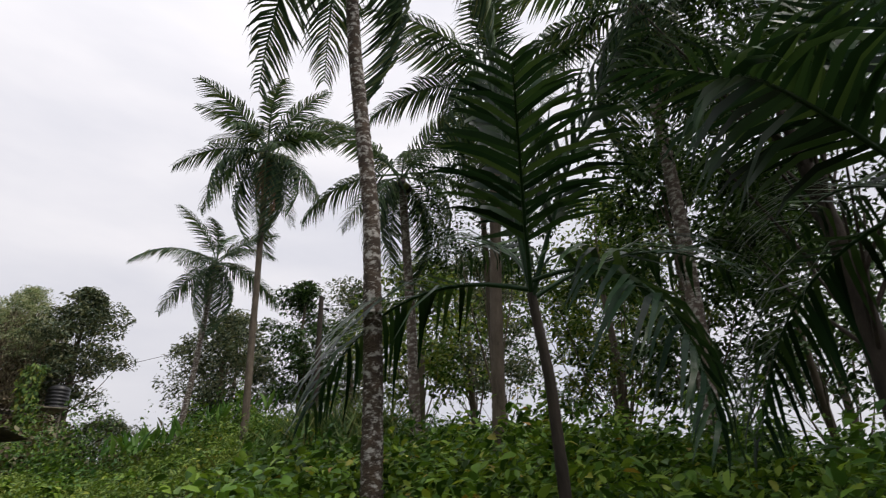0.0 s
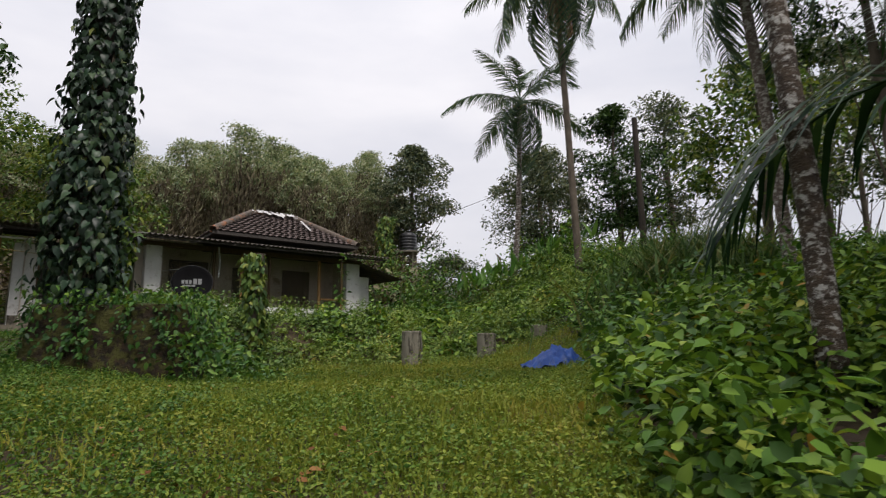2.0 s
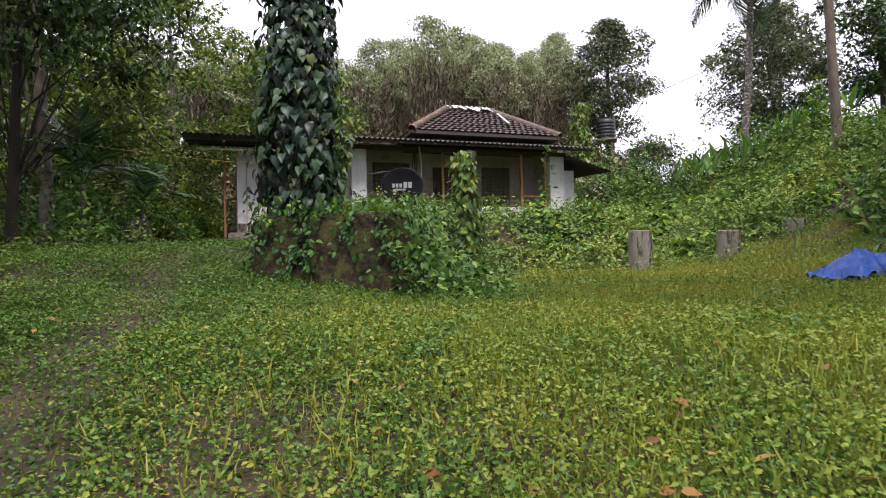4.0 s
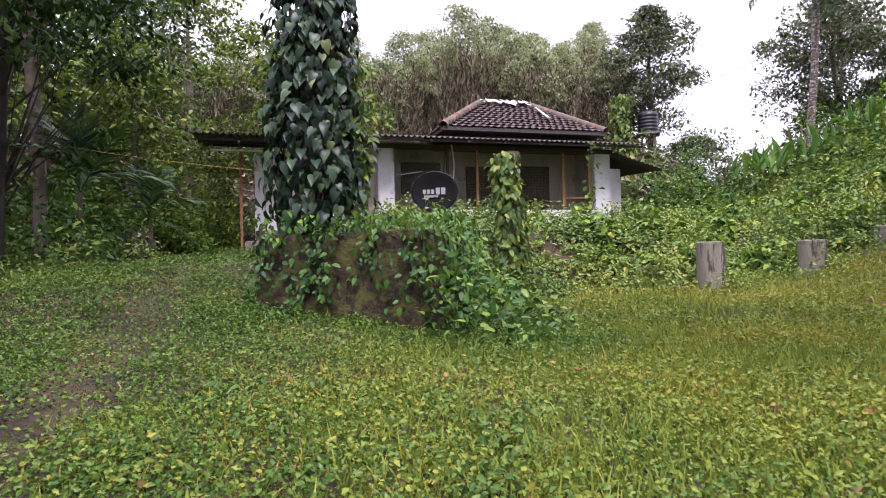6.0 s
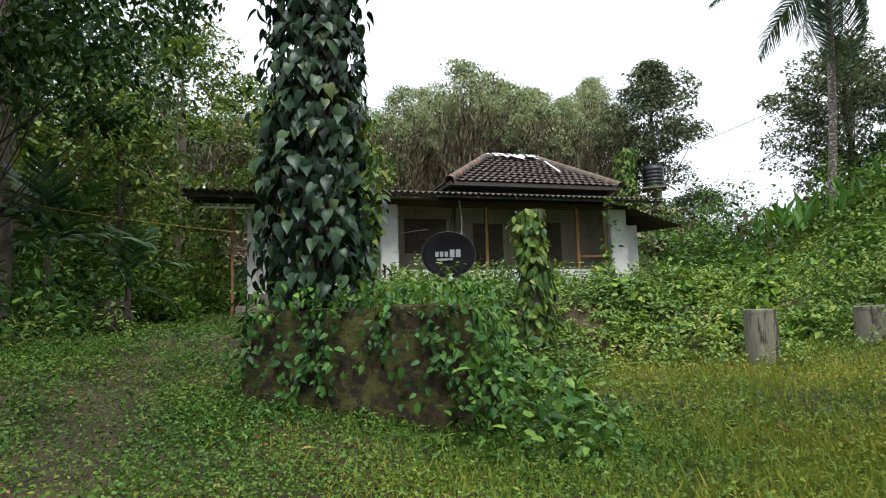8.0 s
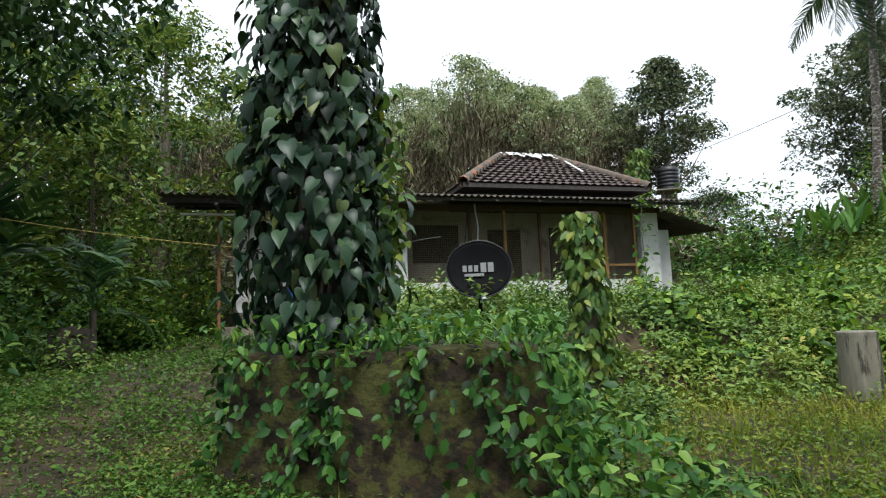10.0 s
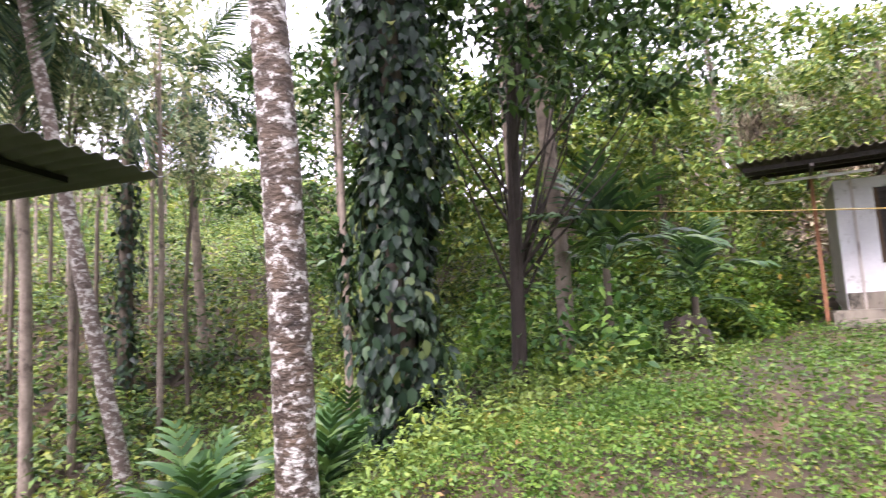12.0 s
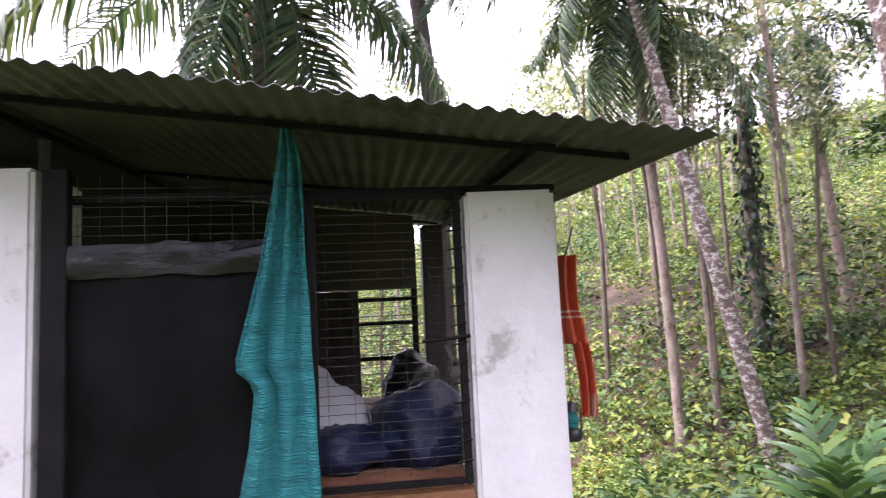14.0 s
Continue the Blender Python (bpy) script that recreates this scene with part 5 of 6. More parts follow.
tarp()


def tank():
    p = Vector((-0.4, 39.35, 0))
    t = empty("water_tank", Matrix.Translation((p.x, p.y, 0)), "ribbed black plastic water tank on a stand", "water tank")
    zs = np.linspace(7.45, 8.5, 24)
    rad = [0.52 + 0.025 * (k % 4 < 2) for k in range(24)]
    V, F = tube_arrays([(0, 0, z) for z in zs] + [(0, 0, 8.58), (0, 0, 8.66), (0, 0, 8.67)], rad + [0.42, 0.24, 0.02], 24)
    part_me("body", raw_mesh("body", V, F, M_BLACK, True), t)
    g = float(ground_z(p.x, p.y))
    for x in (-0.3, 0.3):
        for y in (-0.3, 0.3):
            part("leg", boxed(x - 0.05, x + 0.05, y - 0.05, y + 0.05, g - 0.2, 7.38), M_CONCRETE, t)
    part("stand", boxed(-0.6, 0.6, -0.6, 0.6, 7.38, 7.45, 0.01), M_CONCRETE, t)
    clad_column("vine_clad_tree", p.x - 1.3, p.y - 0.4, 8.9 - g, 0.75, 900, 0.25, "trunk hidden in bright creeper beside the tank", M_TREELEAF)


tank()


def utility_pole():
    g = gpoint(8.35, 24.15)
    t = empty("utility_pole", Matrix.Translation(g), "dark wooden utility pole with wires", "utility pole")
    tube("pole", [(0, 0, -0.3), (0, 0, 9.75 - g.z)], [0.13, 0.1], M_DARKBARK, t, 10)
    part("crossarm", boxed(-0.05, 0.35, -0.03, 0.03, 9.2 - g.z, 9.27 - g.z, 0.005), M_IRON, t)
    tube("insulator", [(0.32, 0, 9.27 - g.z), (0.32, 0, 9.4 - g.z)], 0.03, M_WHITE, t)
    for dz, e in ((9.4, Vector((18, -16, 6.5))), (9.1, Vector((18, -16, 6.1))), (9.2, Vector((-20, 22, 3.5)))):
        a = Vector((0.3, 0, dz - g.z))
        pts = [a.lerp(e, s) - Vector((0, 0, 3.2 * s * (1 - s))) for s in np.linspace(0, 1, 16)]
        tube("wire", pts, 0.01, M_CABLE, t, 4)


utility_pole()
rope_pts = []
for s in np.linspace(0, 1, 14):
    p = Vector((-11.7, 13.4, 3.35)).lerp(Vector((-5.9, 12.05, 2.22)), s)
    rope_pts.append(p - Vector((0, 0, 0.22 * s * (1 - s))))
rope = tube("clothes_line", rope_pts, 0.0045, M_ROPE, None, 5)
tagged(rope, "thin yellow line strung between two trees", "rope")


# ---------------------------------------------------------------- the shed
SM = Matrix.Translation((-6.643, 7.181, 0)) @ Matrix.Rotation(radians(122.86), 4, "Z")


def shed_roof_z(x, y):
    return 2.35 - 0.115 * x + 0.06 * y


def build_shed():
    s = empty("shed", SM, "small animal shed with white pillars under a grey tin roof", "shed")
    part("pillar", boxed(0.0, 0.28, 0.0, 0.28, -0.3, 2.2, 0.012, 0.003), M_WHITE, s, "whitewashed square pillar with dirty base")
    part("pillar", boxed(-1.54, -1.19, 0.0, 0.3, -0.3, 2.3, 0.012, 0.003), M_WHITE, s, "whitewashed square pillar")
    part("pillar", boxed(0.06, 0.2, 2.25, 2.39, -0.3, 2.42, 0.012, 0.003), M_DARKWOOD, s)
    part("pillar", boxed(-3.3, -3.0, 0.0, 0.3, -0.3, 2.4, 0.012, 0.003), M_WHITE, s)
    part("pillar", boxed(-3.3, -3.0, 2.2, 2.48, -0.3, 2.7, 0.012, 0.003), M_WHITE, s)
    part("plinth", boxed(-3.0, 0.0, 0.06, 2.2, -0.3, 1.3, 0.01), M_CONCRETE, s)
    for k in range(7):
        y0 = 0.02 + k * 0.3
        part("plank", boxed(-3.0, -0.002, y0, y0 + 0.29, 1.302, 1.345, 0.006, 0.004), M_RUST if k == 0 else M_WOOD, s, "worn reddish floor plank" if k == 0 else "")
    V, F = corrugated(-4.2, 0.62, -0.38, 2.9, shed_roof_z, 0.055, 0.0065, 0.002, 8)
    part_me("roof", raw_mesh("roof", V, F, M_TIN, True), s, None, "greenish grey corrugated metal roof")
    for y in (-0.1, 1.1, 2.4):
        bm = boxed(-4.1, 0.48, y, y + 0.022, -0.026, -0.007)
        for v in bm.verts:
            v.co.z += shed_roof_z(v.co.x, v.co.y) - 0.004
        part("purlin", bm, M_IRON, s)
    for x in (-3.15, -1.35, 0.18):
        bm = boxed(x, x + 0.05, -0.2, 2.6, -0.052, -0.028)
        for v in bm.verts:
            v.co.z += shed_roof_z(v.co.x, v.co.y)
        part("rafter", bm, M_IRON, s)
    part("beam", boxed(-1.16, 0.3, 0.06, 0.09, 2.205, 2.228, 0.003), M_IRON, s)
    # cage door with welded mesh
    door = part("door_frame", boxed(-0.032, -0.01, 0.0, 0.025, 1.36, 2.2, 0.003), M_IRON, s, "black iron cage door frame")
    part("stile", boxed(-0.457, -0.436, 0.0, 0.025, 1.36, 2.2, 0.003), M_IRON, door)
    part("stile", boxed(-0.434, -0.034, 0.0, 0.022, 2.18, 2.2, 0.003), M_IRON, door)
    part("stile", boxed(-0.434, -0.034, 0.0, 0.022, 1.36, 1.378, 0.003), M_IRON, door)
    for z in np.arange(1.41, 2.16, 0.027):
        tube("wire", [(-0.435, 0.014, z + random.uniform(-0.002, 0.002)), (-0.033, 0.014, z + random.uniform(-0.002, 0.002))], 0.0011, M_WIRE, door, 4)
    for x in np.arange(-0.41, -0.06, 0.075):
        tube("wire", [(x, 0.017, 1.39), (x, 0.017, 2.165)], 0.0009, M_WIRE, door, 4)
    for z in np.arange(1.42, 2.18, 0.055):
        tube("tie", [(-0.055, -0.004, z), (-0.008, -0.004, z + 0.008)], 0.0035, M_IRON, door, 4)
    tube("bolt", [(-0.14, -0.01, 1.765), (0.0, -0.01, 1.775)], 0.006, M_IRON, door, 6)
    lk = part("padlock", boxed(-0.064, -0.036, -0.03, -0.01, 1.662, 1.692, 0.004), M_WIRE, door, "small steel padlock")
    tube("shackle", [(-0.06, -0.02, 1.69), (-0.058, -0.02, 1.712), (-0.05, -0.02, 1.72), (-0.042, -0.02, 1.712), (-0.04, -0.02, 1.69)], 0.003, M_WIRE, lk, 5)
    tube("hasp", [(-0.075, -0.012, 1.75), (-0.055, -0.02, 1.71)], 0.006, M_WIRE, door, 5)
    # black sheet panel, wavy, with a torn upper edge, and mesh above it
    V, F = [], []
    for j in range(25):
        for i in range(29):
            x, z = -1.165 + 0.695 * i / 28, 1.1 + 0.97 * j / 24
            z += (0.003 * math.sin(i * 0.9) + 0.003 * math.sin(i * 2.3)) * (j == 24)
            V.append((x, 0.015 + 0.012 * noise.noise(Vector((x * 5, z * 3, 0))) - 0.03 * max(0, z - 1.98) * math.sin(x * 30) ** 2, z))
    for j in range(24):
        for i in range(28):
            a = j * 29 + i
            F.append((a, a + 1, a + 30, a + 29))
    part_me("sheet_panel", raw_mesh("sheet_panel", V, F, M_SHEET, True), s, None, "black plastic sheet with scuffed, silvery upper edge")
    V, F = [], []
    for j in range(7):
        for i in range(41):
            x, z = -1.1 + 0.63 * i / 40, 1.985 + 0.092 * j / 6
            V.append((x, 0.004 - 0.012 * math.sin(math.pi * j / 6) + 0.012 * noise.noise(Vector((x * 14, z * 20, 3))), z + 0.008 * noise.noise(Vector((x * 9, 0, 5)))))
    for j in range(6):
        for i in range(40):
            a = j * 41 + i
            F.append((a, a + 1, a + 42, a + 41))
    part_me("sheet_fold", raw_mesh("sheet_fold", V, F, M_FOLD, True), s, None, "scuffed silvery fold along the sheet, sheen put into its grey")
    for z in np.arange(2.08, 2.26, 0.027):
        tube("wire", [(-1.16, 0.03, z), (-0.47, 0.03, z - 0.01)], 0.0011, M_WIRE, s, 4)
    for x in np.arange(-1.15, -0.48, 0.06):
        tube("wire", [(x, 0.033, 2.05), (x, 0.033, 2.28)], 0.0009, M_WIRE, s, 4)
    part("side_stile", boxed(-1.168, -1.1, -0.004, 0.03, 1.36, 2.29, 0.003), M_IRON, s)
    # dark boards at the back, with meshed gaps to both sides of the middle one
    part("board", boxed(-0.74, -0.36, 2.1, 2.14, 1.345, 2.0, 0.006), M_DARKWOOD, s, "dark upright back board")
    # added to close the bright gap between the boards and the roof
    bm = boxed(-3.0, 0.0, 2.1, 2.14, 2.002, 2.5)
    for v in bm.verts:
        if v.co.z > 2.3:
            v.co.z = shed_roof_z(v.co.x, v.co.y) - 0.015
    part("back_panel", bm, M_OLDTIN, s)
    part("board", boxed(-3.0, -1.35, 2.1, 2.14, 1.345, 2.0, 0.006), M_DARKWOOD, s)
    # added up to the roof to keep the interior dark on the left
    bm = boxed(-1.34, -1.3, 0.32, 2.09, 1.345, 2.45)
    for v in bm.verts:
        if v.co.z > 2.3:
            v.co.z = shed_roof_z(v.co.x, v.co.y) - 0.012
    part("partition", bm, M_DARKWOOD, s, "dark boards added to close the left end")
    part("back_post", boxed(-0.03, 0.01, 2.16, 2.2, 1.345, 2.4, 0.004), M_IRON, s)
    part("back_post", boxed(-0.95, -0.91, 2.16, 2.2, 1.345, 2.4, 0.004), M_IRON, s)
    for z in (1.56, 1.78, 1.93):
        part("back_rail", boxed(-1.3, 0.0, 2.205, 2.235, z, z + 0.025, 0.004), M_IRON, s)
    for z in np.arange(1.36, 2.0, 0.04):
        tube("wire", [(-1.3, 2.19, z), (0.0, 2.19, z)], 0.0018, M_WIRE, s, 3)
    part("end_wall", boxed(-3.29, -3.02, 0.31, 2.19, -0.3, 2.4), M_WALL, s)
    return s


build_shed()


def build_curtain():
    """Shade net, bunched at the top and hanging in folds."""
    n, mrow = 46, 40
    V, F = [], []
    for j in range(mrow + 1):
        t = j / mrow
        z = 2.37 - 1.25 * t
        xl = np.interp(t, (0, 0.06, 0.3, 0.52, 0.56, 0.7, 1), (-0.515, -0.525, -0.58, -0.655, -0.6, -0.62, -0.7))
        xr = np.interp(t, (0, 0.06, 0.25, 0.55, 1), (-0.485, -0.465, -0.455, -0.44, -0.42))
        for i in range(n + 1):
            a = i / n
            fold = 0.03 * math.sin(a * 15 + 1.9 * math.sin(t * 2.6) + 1.5 * a * a) * (0.3 + 0.7 * t) + 0.03 * noise.noise(Vector((a * 7, t * 2.2, 0))) + 0.008 * noise.noise(Vector((a * 22, t * 9, 2)))
            V.append((xl + (xr - xl) * a, -0.07 + fold * (1 - 0.3 * t), z + 0.008 * math.sin(a * 30) * (t > 0.9)))
    for j in range(mrow):
        for i in range(n):
            a = j * (n + 1) + i
            F.append((a, a + 1, a + n + 2, a + n + 1))
    ob = new("shade_net", raw_mesh("shade_net", V, F, M_TEAL, True))
    ob.matrix_basis = SM
    md = ob.modifiers.new("thick", "SOLIDIFY")
    md.thickness = 0.004
    tagged(ob, "teal shade net bunched and hung from the roof purlin", "curtain")


build_curtain()


def build_towel():
    t = empty("towel", SM @ Matrix.Translation((0.43, 0.4, -0.03)) @ Matrix.Diagonal((0.7, 1, 1, 1)), "orange towel with pale stripes hung behind the pillar", "towel")
    n = 14

    def strip(name, z0, z1, x0, x1, mat):
        V, F = [], []
        for j in range(9):
            for i in range(n + 1):
                a, b = i / n, j / 8
                z = z0 + (z1 - z0) * b
                V.append((x0 + (x1 - x0) * a + 0.02 * math.sin(z * 9), 0.025 * math.sin(a * 13 + z * 3), z))
        for j in range(8):
            for i in range(n):
                k = j * (n + 1) + i
                F.append((k, k + 1, k + n + 2, k + n + 1))
        part_me(name, raw_mesh(name, V, F, mat, True), t)

    strip("cloth", 2.06, 1.86, -0.05, 0.07, M_ORANGE)
    strip("stripe", 1.86, 1.852, -0.05, 0.072, M_PALECLOTH)
    strip("cloth", 1.852, 1.84, -0.05, 0.073, M_ORANGE)
    strip("stripe", 1.84, 1.832, -0.05, 0.074, M_PALECLOTH)
    strip("cloth", 1.832, 1.74, -0.05, 0.08, M_ORANGE)
    strip("cloth", 1.745, 1.48, 0.0, 0.085, M_ORANGE)
    strip("stripe", 1.56, 1.48, 0.062, 0.088, M_PALECLOTH)
    tube("line", [(-0.1, -0.3, 2.12), (0, 0, 2.06), (0.06, 0.2, 2.07)], 0.004, M_CABLE, t)


build_towel()


def build_hanging_item():
    """A small dark hanging item with a teal middle, built in a lantern's shape."""
    l = empty("hanging_lamp", SM @ Matrix.Translation((0.4, 0.36, 1.38)), "small black hanging item with a teal middle behind the pillar", "lamp")
    part_me("tank", raw_mesh("tank", *tube_arrays([(0, 0, 0), (0, 0, 0.01), (0, 0, 0.035), (0, 0, 0.045)], [0.028, 0.032, 0.03, 0.015], 12), M_BLACK, True), l)
    part_me("glass", raw_mesh("glass", *tube_arrays([(0, 0, 0.045), (0, 0, 0.07), (0, 0, 0.1)], [0.018, 0.025, 0.016], 12), M_TEAL, True), l)
    part_me("cap", raw_mesh("cap", *tube_arrays([(0, 0, 0.1), (0, 0, 0.125), (0, 0, 0.135)], [0.026, 0.018, 0.004], 12), M_BLACK, True), l)
    tube("handle", [(-0.03, 0, 0.02), (-0.034, 0, 0.1), (0, 0, 0.17), (0.034, 0, 0.1), (0.03, 0, 0.02)], 0.003, M_IRON, l, 5)
    tube("cord", [(0, 0, 0.17), (0, 0, 0.6)], 0.002, M_CABLE, l, 4)


build_hanging_item()


def lump(name, cx, cy, w, d, h, mat, label, category, seed):
    bm = bmesh.new()
    bmesh.ops.create_icosphere(bm, subdivisions=4, radius=1)
    for v in bm.verts:
        n = noise.noise(v.co * 1.6 + Vector((seed, 0, 0))) * 0.25 + noise.noise(v.co * 5 + Vector((0, seed, 0))) * 0.09
        v.co *= 1 + n
        v.co = Vector((v.co.x * w, v.co.y * d, max(0, v.co.z * 0.8 + 0.45) * h))
    ob = part(name, bm, mat, None, "", True)
    ob.matrix_basis = SM @ Matrix.Translation((cx, cy, 1.343))
    tagged(ob, label, category)


lump("sack", -0.5, 0.55, 0.19, 0.18, 0.24, M_SACK, "full white woven sack on the shed floor", "sack", 1)
lump("crumpled_sheet", -0.45, 0.4, 0.2, 0.18, 0.12, M_NAVY, "crumpled navy plastic bundle on the planks", "bundle", 2)
lump("crumpled_sheet", -0.12, 0.5, 0.2, 0.24, 0.2, M_NAVY, "heaped navy plastic bundle on the planks", "bundle", 3)
lump("dark_bag", -0.1, 1.4, 0.14, 0.2, 0.24, M_BLACK, "dark bag slumped in the shed", "bag", 4)


# ---------------------------------------------------------------- undergrowth
def on_ground(x, y, dz):
    return np.stack([x, y, ground_z(x, y) + dz], 1)


def clear_path(x, y):
    """How bare the trodden way is: 1 on it, 0 off it."""
    cx = np.interp(y, (2, 5, 7.5, 9.5, 11.5, 14, 18), (-2.5, -3.5, -4.9, -6.0, -7.3, -9.0, -11.3))
    return smooth(1.2 - np.abs(x - cx) / 0.55) * smooth((y - 2) / 3)


def in_solid(x, y):
    u, v = house_uv(x, y)
    inside = (u > -3.4) & (u < 8) & (v > -0.75) & (v < 6)
    a = radians(122.86)
    dx, dy = x + 6.643, y - 7.181
    s, w = dx * math.cos(a) + dy * math.sin(a), -dx * math.sin(a) + dy * math.cos(a)
    inside |= (s > -3.5) & (s < 0.3) & (w > -0.05) & (w < 2.6)
    c, sn = math.cos(radians(5)), math.sin(radians(5))
    dx, dy = x + 5.77, y - 11.5
    bu, bv = dx * c + dy * sn, -dx * sn + dy * c
    return inside | ((bu > -0.1) & (bu < 2.2) & (bv > -0.12) & (bv < 2.1))


def stuff(name, V, F, mat, label, category):
    return tagged(new(name, raw_mesh(name, V, F, mat)), label, category, kind="stuff")


def is_lawn(x, y):
    u, v = house_uv(x, y)
    toe = np.interp(u, (-4, -1.2, 2, 12), (-9.0, -8.6, -6.4, -6.4))
    bank = (v > toe + 0.3) & (u > -1.4)
    right = x > np.interp(y, (-2, 3, 6, 8, 10, 12, 16), (1.3, 1.1, 1.2, 1.6, 2.4, 3.0, 4.0))
    left = x < np.interp(y, (0, 4, 6, 8, 10, 12, 16, 20), (-6.0, -6.5, -8.6, -9.0, -9.2, -9.3, -10.8, -13))
    return ~(bank | right | left)


ROUND_V = np.array([(0, 0, 0), (0.28, 0.27, 0.05), (0.28, -0.27, 0.05), (0.72, 0.23, 0.0), (0.72, -0.23, 0.0), (1, 0, -0.14)])
ROUND_F = np.array([(0, 2, 1), (1, 2, 4), (1, 4, 3), (3, 4, 5)])


def fresh(x, y):
    """Where the lawn is fresh green herbs rather than yellowing weeds."""
    edge = x + 0.9 * np.sin(y * 0.9) + 0.6 * np.sin(x * 1.7 + y * 1.3)
    return edge + rng.normal(0, 1.1, len(x)) < -2.9


def lawn(n, x0, x1, y0, y1, size, hmax, thin=0.55, green=None, fine=False):
    x, y = rng.uniform(x0, x1, n), rng.uniform(y0, y1, n)
    keep = is_lawn(x, y) & ~in_solid(x, y) & (rng.uniform(0, 1, n) > thin * clear_path(x, y))
    x, y = x[keep], y[keep]
    patch = np.array([noise.noise(Vector((a * 0.9, b * 0.9, 0))) + 0.5 * noise.noise(Vector((a * 2.7, b * 2.7, 3))) for a, b in zip(x, y)])
    k2 = rng.uniform(-1.0, 0.25, len(x)) < patch + 0.2
    if green is not None:
        k2 &= fresh(x, y) == green
    x, y, patch = x[k2], y[k2], patch[k2]
    P = on_ground(x, y, rng.uniform(0.0, 1, len(x)) ** 1.3 * hmax * (0.55 + 0.6 * np.clip(patch + 0.4, 0, 1)))
    m = len(P)
    D = rand_dirs(m)
    D[:, 2] = 0.5 * D[:, 2] + 0.05
    tv, tf = (ROUND_V, ROUND_F) if fine else (LEAF_V * np.array((1, 1.15, 1)), LEAF_F)
    return scatter(tv, tf, P, D, rand_dirs(m, 0.75, 0.9), size * rng.uniform(0.5, 1.5, m))


for green, mat, label in ((False, M_LAWN, "low yellow-green weeds covering the lawn"), (True, M_HERB, "low fresh green herbs covering the lawn")):
    V, F = join_arrays([lawn(330000, -9.5, 3.5, 3.0, 12.5, 0.03, 0.16, green=green), lawn(190000, -9.5, 2.5, 0.5, 9, 0.027, 0.14, green=green, fine=True), lawn(26000, -9.5, 3.5, 3, 13, 0.038, 0.2, green=green), lawn(120000, -14, 5, 11, 20, 0.047, 0.15, green=green)])
    stuff("low_weeds", V, F, mat, label, "weeds")


def grass(n, x0, x1, y0, y1, h, sparse):
    x, y = rng.uniform(x0, x1, n), rng.uniform(y0, y1, n)
    patch = np.array([noise.noise(Vector((a * 0.5, b * 0.5, 5))) for a, b in zip(x, y)])
    right = smooth((x + 4) / 4)
    keep = is_lawn(x, y) & ~in_solid(x, y) & (rng.uniform(0, 1, n) > 0.8 * clear_path(x, y)) & (rng.uniform(-0.5, 0.6, n) < patch + 0.5 * right) & ~(fresh(x, y) & (rng.uniform(0, 1, n) < 0.85))
    x, y = x[keep], y[keep]
    m = len(x)
    D = rng.normal(0, 0.45, (m, 3)) + np.array((0, 0, 1.0))
    D[:, 2] = np.abs(D[:, 2]) + 0.3
    return scatter(BLADE_V, BLADE_F, on_ground(x, y, -0.01), D, rand_dirs(m), h * rng.uniform(0.5, 1.3, m))


V, F = join_arrays([grass(80000, -5, 3.2, 2.5, 12, 0.15, 0), grass(20000, -6, 4, 10, 18, 0.2, 0)])
stuff("grass", V, F, M_GRASS, "thin yellow-green grass blades among the weeds", "grass")

# fallen leaves
n = 5200
x, y = rng.uniform(-8.5, 1.5, n), rng.uniform(2.5, 14, n)
litter = np.array([noise.noise(Vector((a * 0.8, b * 0.8, 11))) for a, b in zip(x, y)])
k = is_lawn(x, y) & ~in_solid(x, y) & (rng.uniform(0.0, 0.75, n) < litter + 0.06)
x, y = x[k], y[k]
D = rand_dirs(len(x))
D[:, 2] *= 0.2
V, F = scatter(WIDE_V, WIDE_F, on_ground(x, y, rng.uniform(0.04, 0.12, len(x))), D, rand_dirs(len(x), 2.0), 0.03 + 0.08 * rng.uniform(0, 1, len(x)) ** 2)
stuff("fallen_leaves", V, F, M_DEADLEAF, "dry brown leaves fallen on the weeds", "fallen leaves")


def bushes(n, x0, x1, y0, y1, per, size, h, mask, kind="wide", rad=0.35, hd=0.25):
    """Mounds of leaves: each mound a rounded shell of leaves on stems."""
    x, y = rng.uniform(x0, x1, n), rng.uniform(y0, y1, n)
    k = mask(x, y) & ~in_solid(x, y)
    x, y = x[k], y[k]
    m = len(x)
    hh = h * (0.22 + 1.45 * rng.uniform(0, 1, m) ** 2.1)
    rr = rad * rng.uniform(0.6, 1.3, m)
    q4 = rng.normal(0, 1, (m, per, 3))
    q4 /= np.linalg.norm(q4, axis=2, keepdims=True)
    q4[:, :, 2] = np.abs(q4[:, :, 2])
    q4 *= rng.uniform(0.45, 1.0, (m, per, 1)) ** 0.5
    gz = ground_z(x, y)
    P = np.stack([x[:, None] + q4[:, :, 0] * rr[:, None], y[:, None] + q4[:, :, 1] * rr[:, None], gz[:, None] + q4[:, :, 2] * hh[:, None]], 2).reshape(-1, 3)
    facing = q4.reshape(-1, 3) * 0.6 + np.array((0, 0, 0.6))
    return leaf_cloud(P, size, 0.4, hd, kind, facing)


def bank_mask(x, y):
    u, v = house_uv(x, y)
    toe = np.interp(u, (-4, -1.2, 2, 12), (-9.0, -8.6, -6.4, -6.4))
    return (v > toe - 0.2) & (u > -1.7) & (v < -0.9) & (u < 14) & ~((y < 11.7) & (x < -2.4))


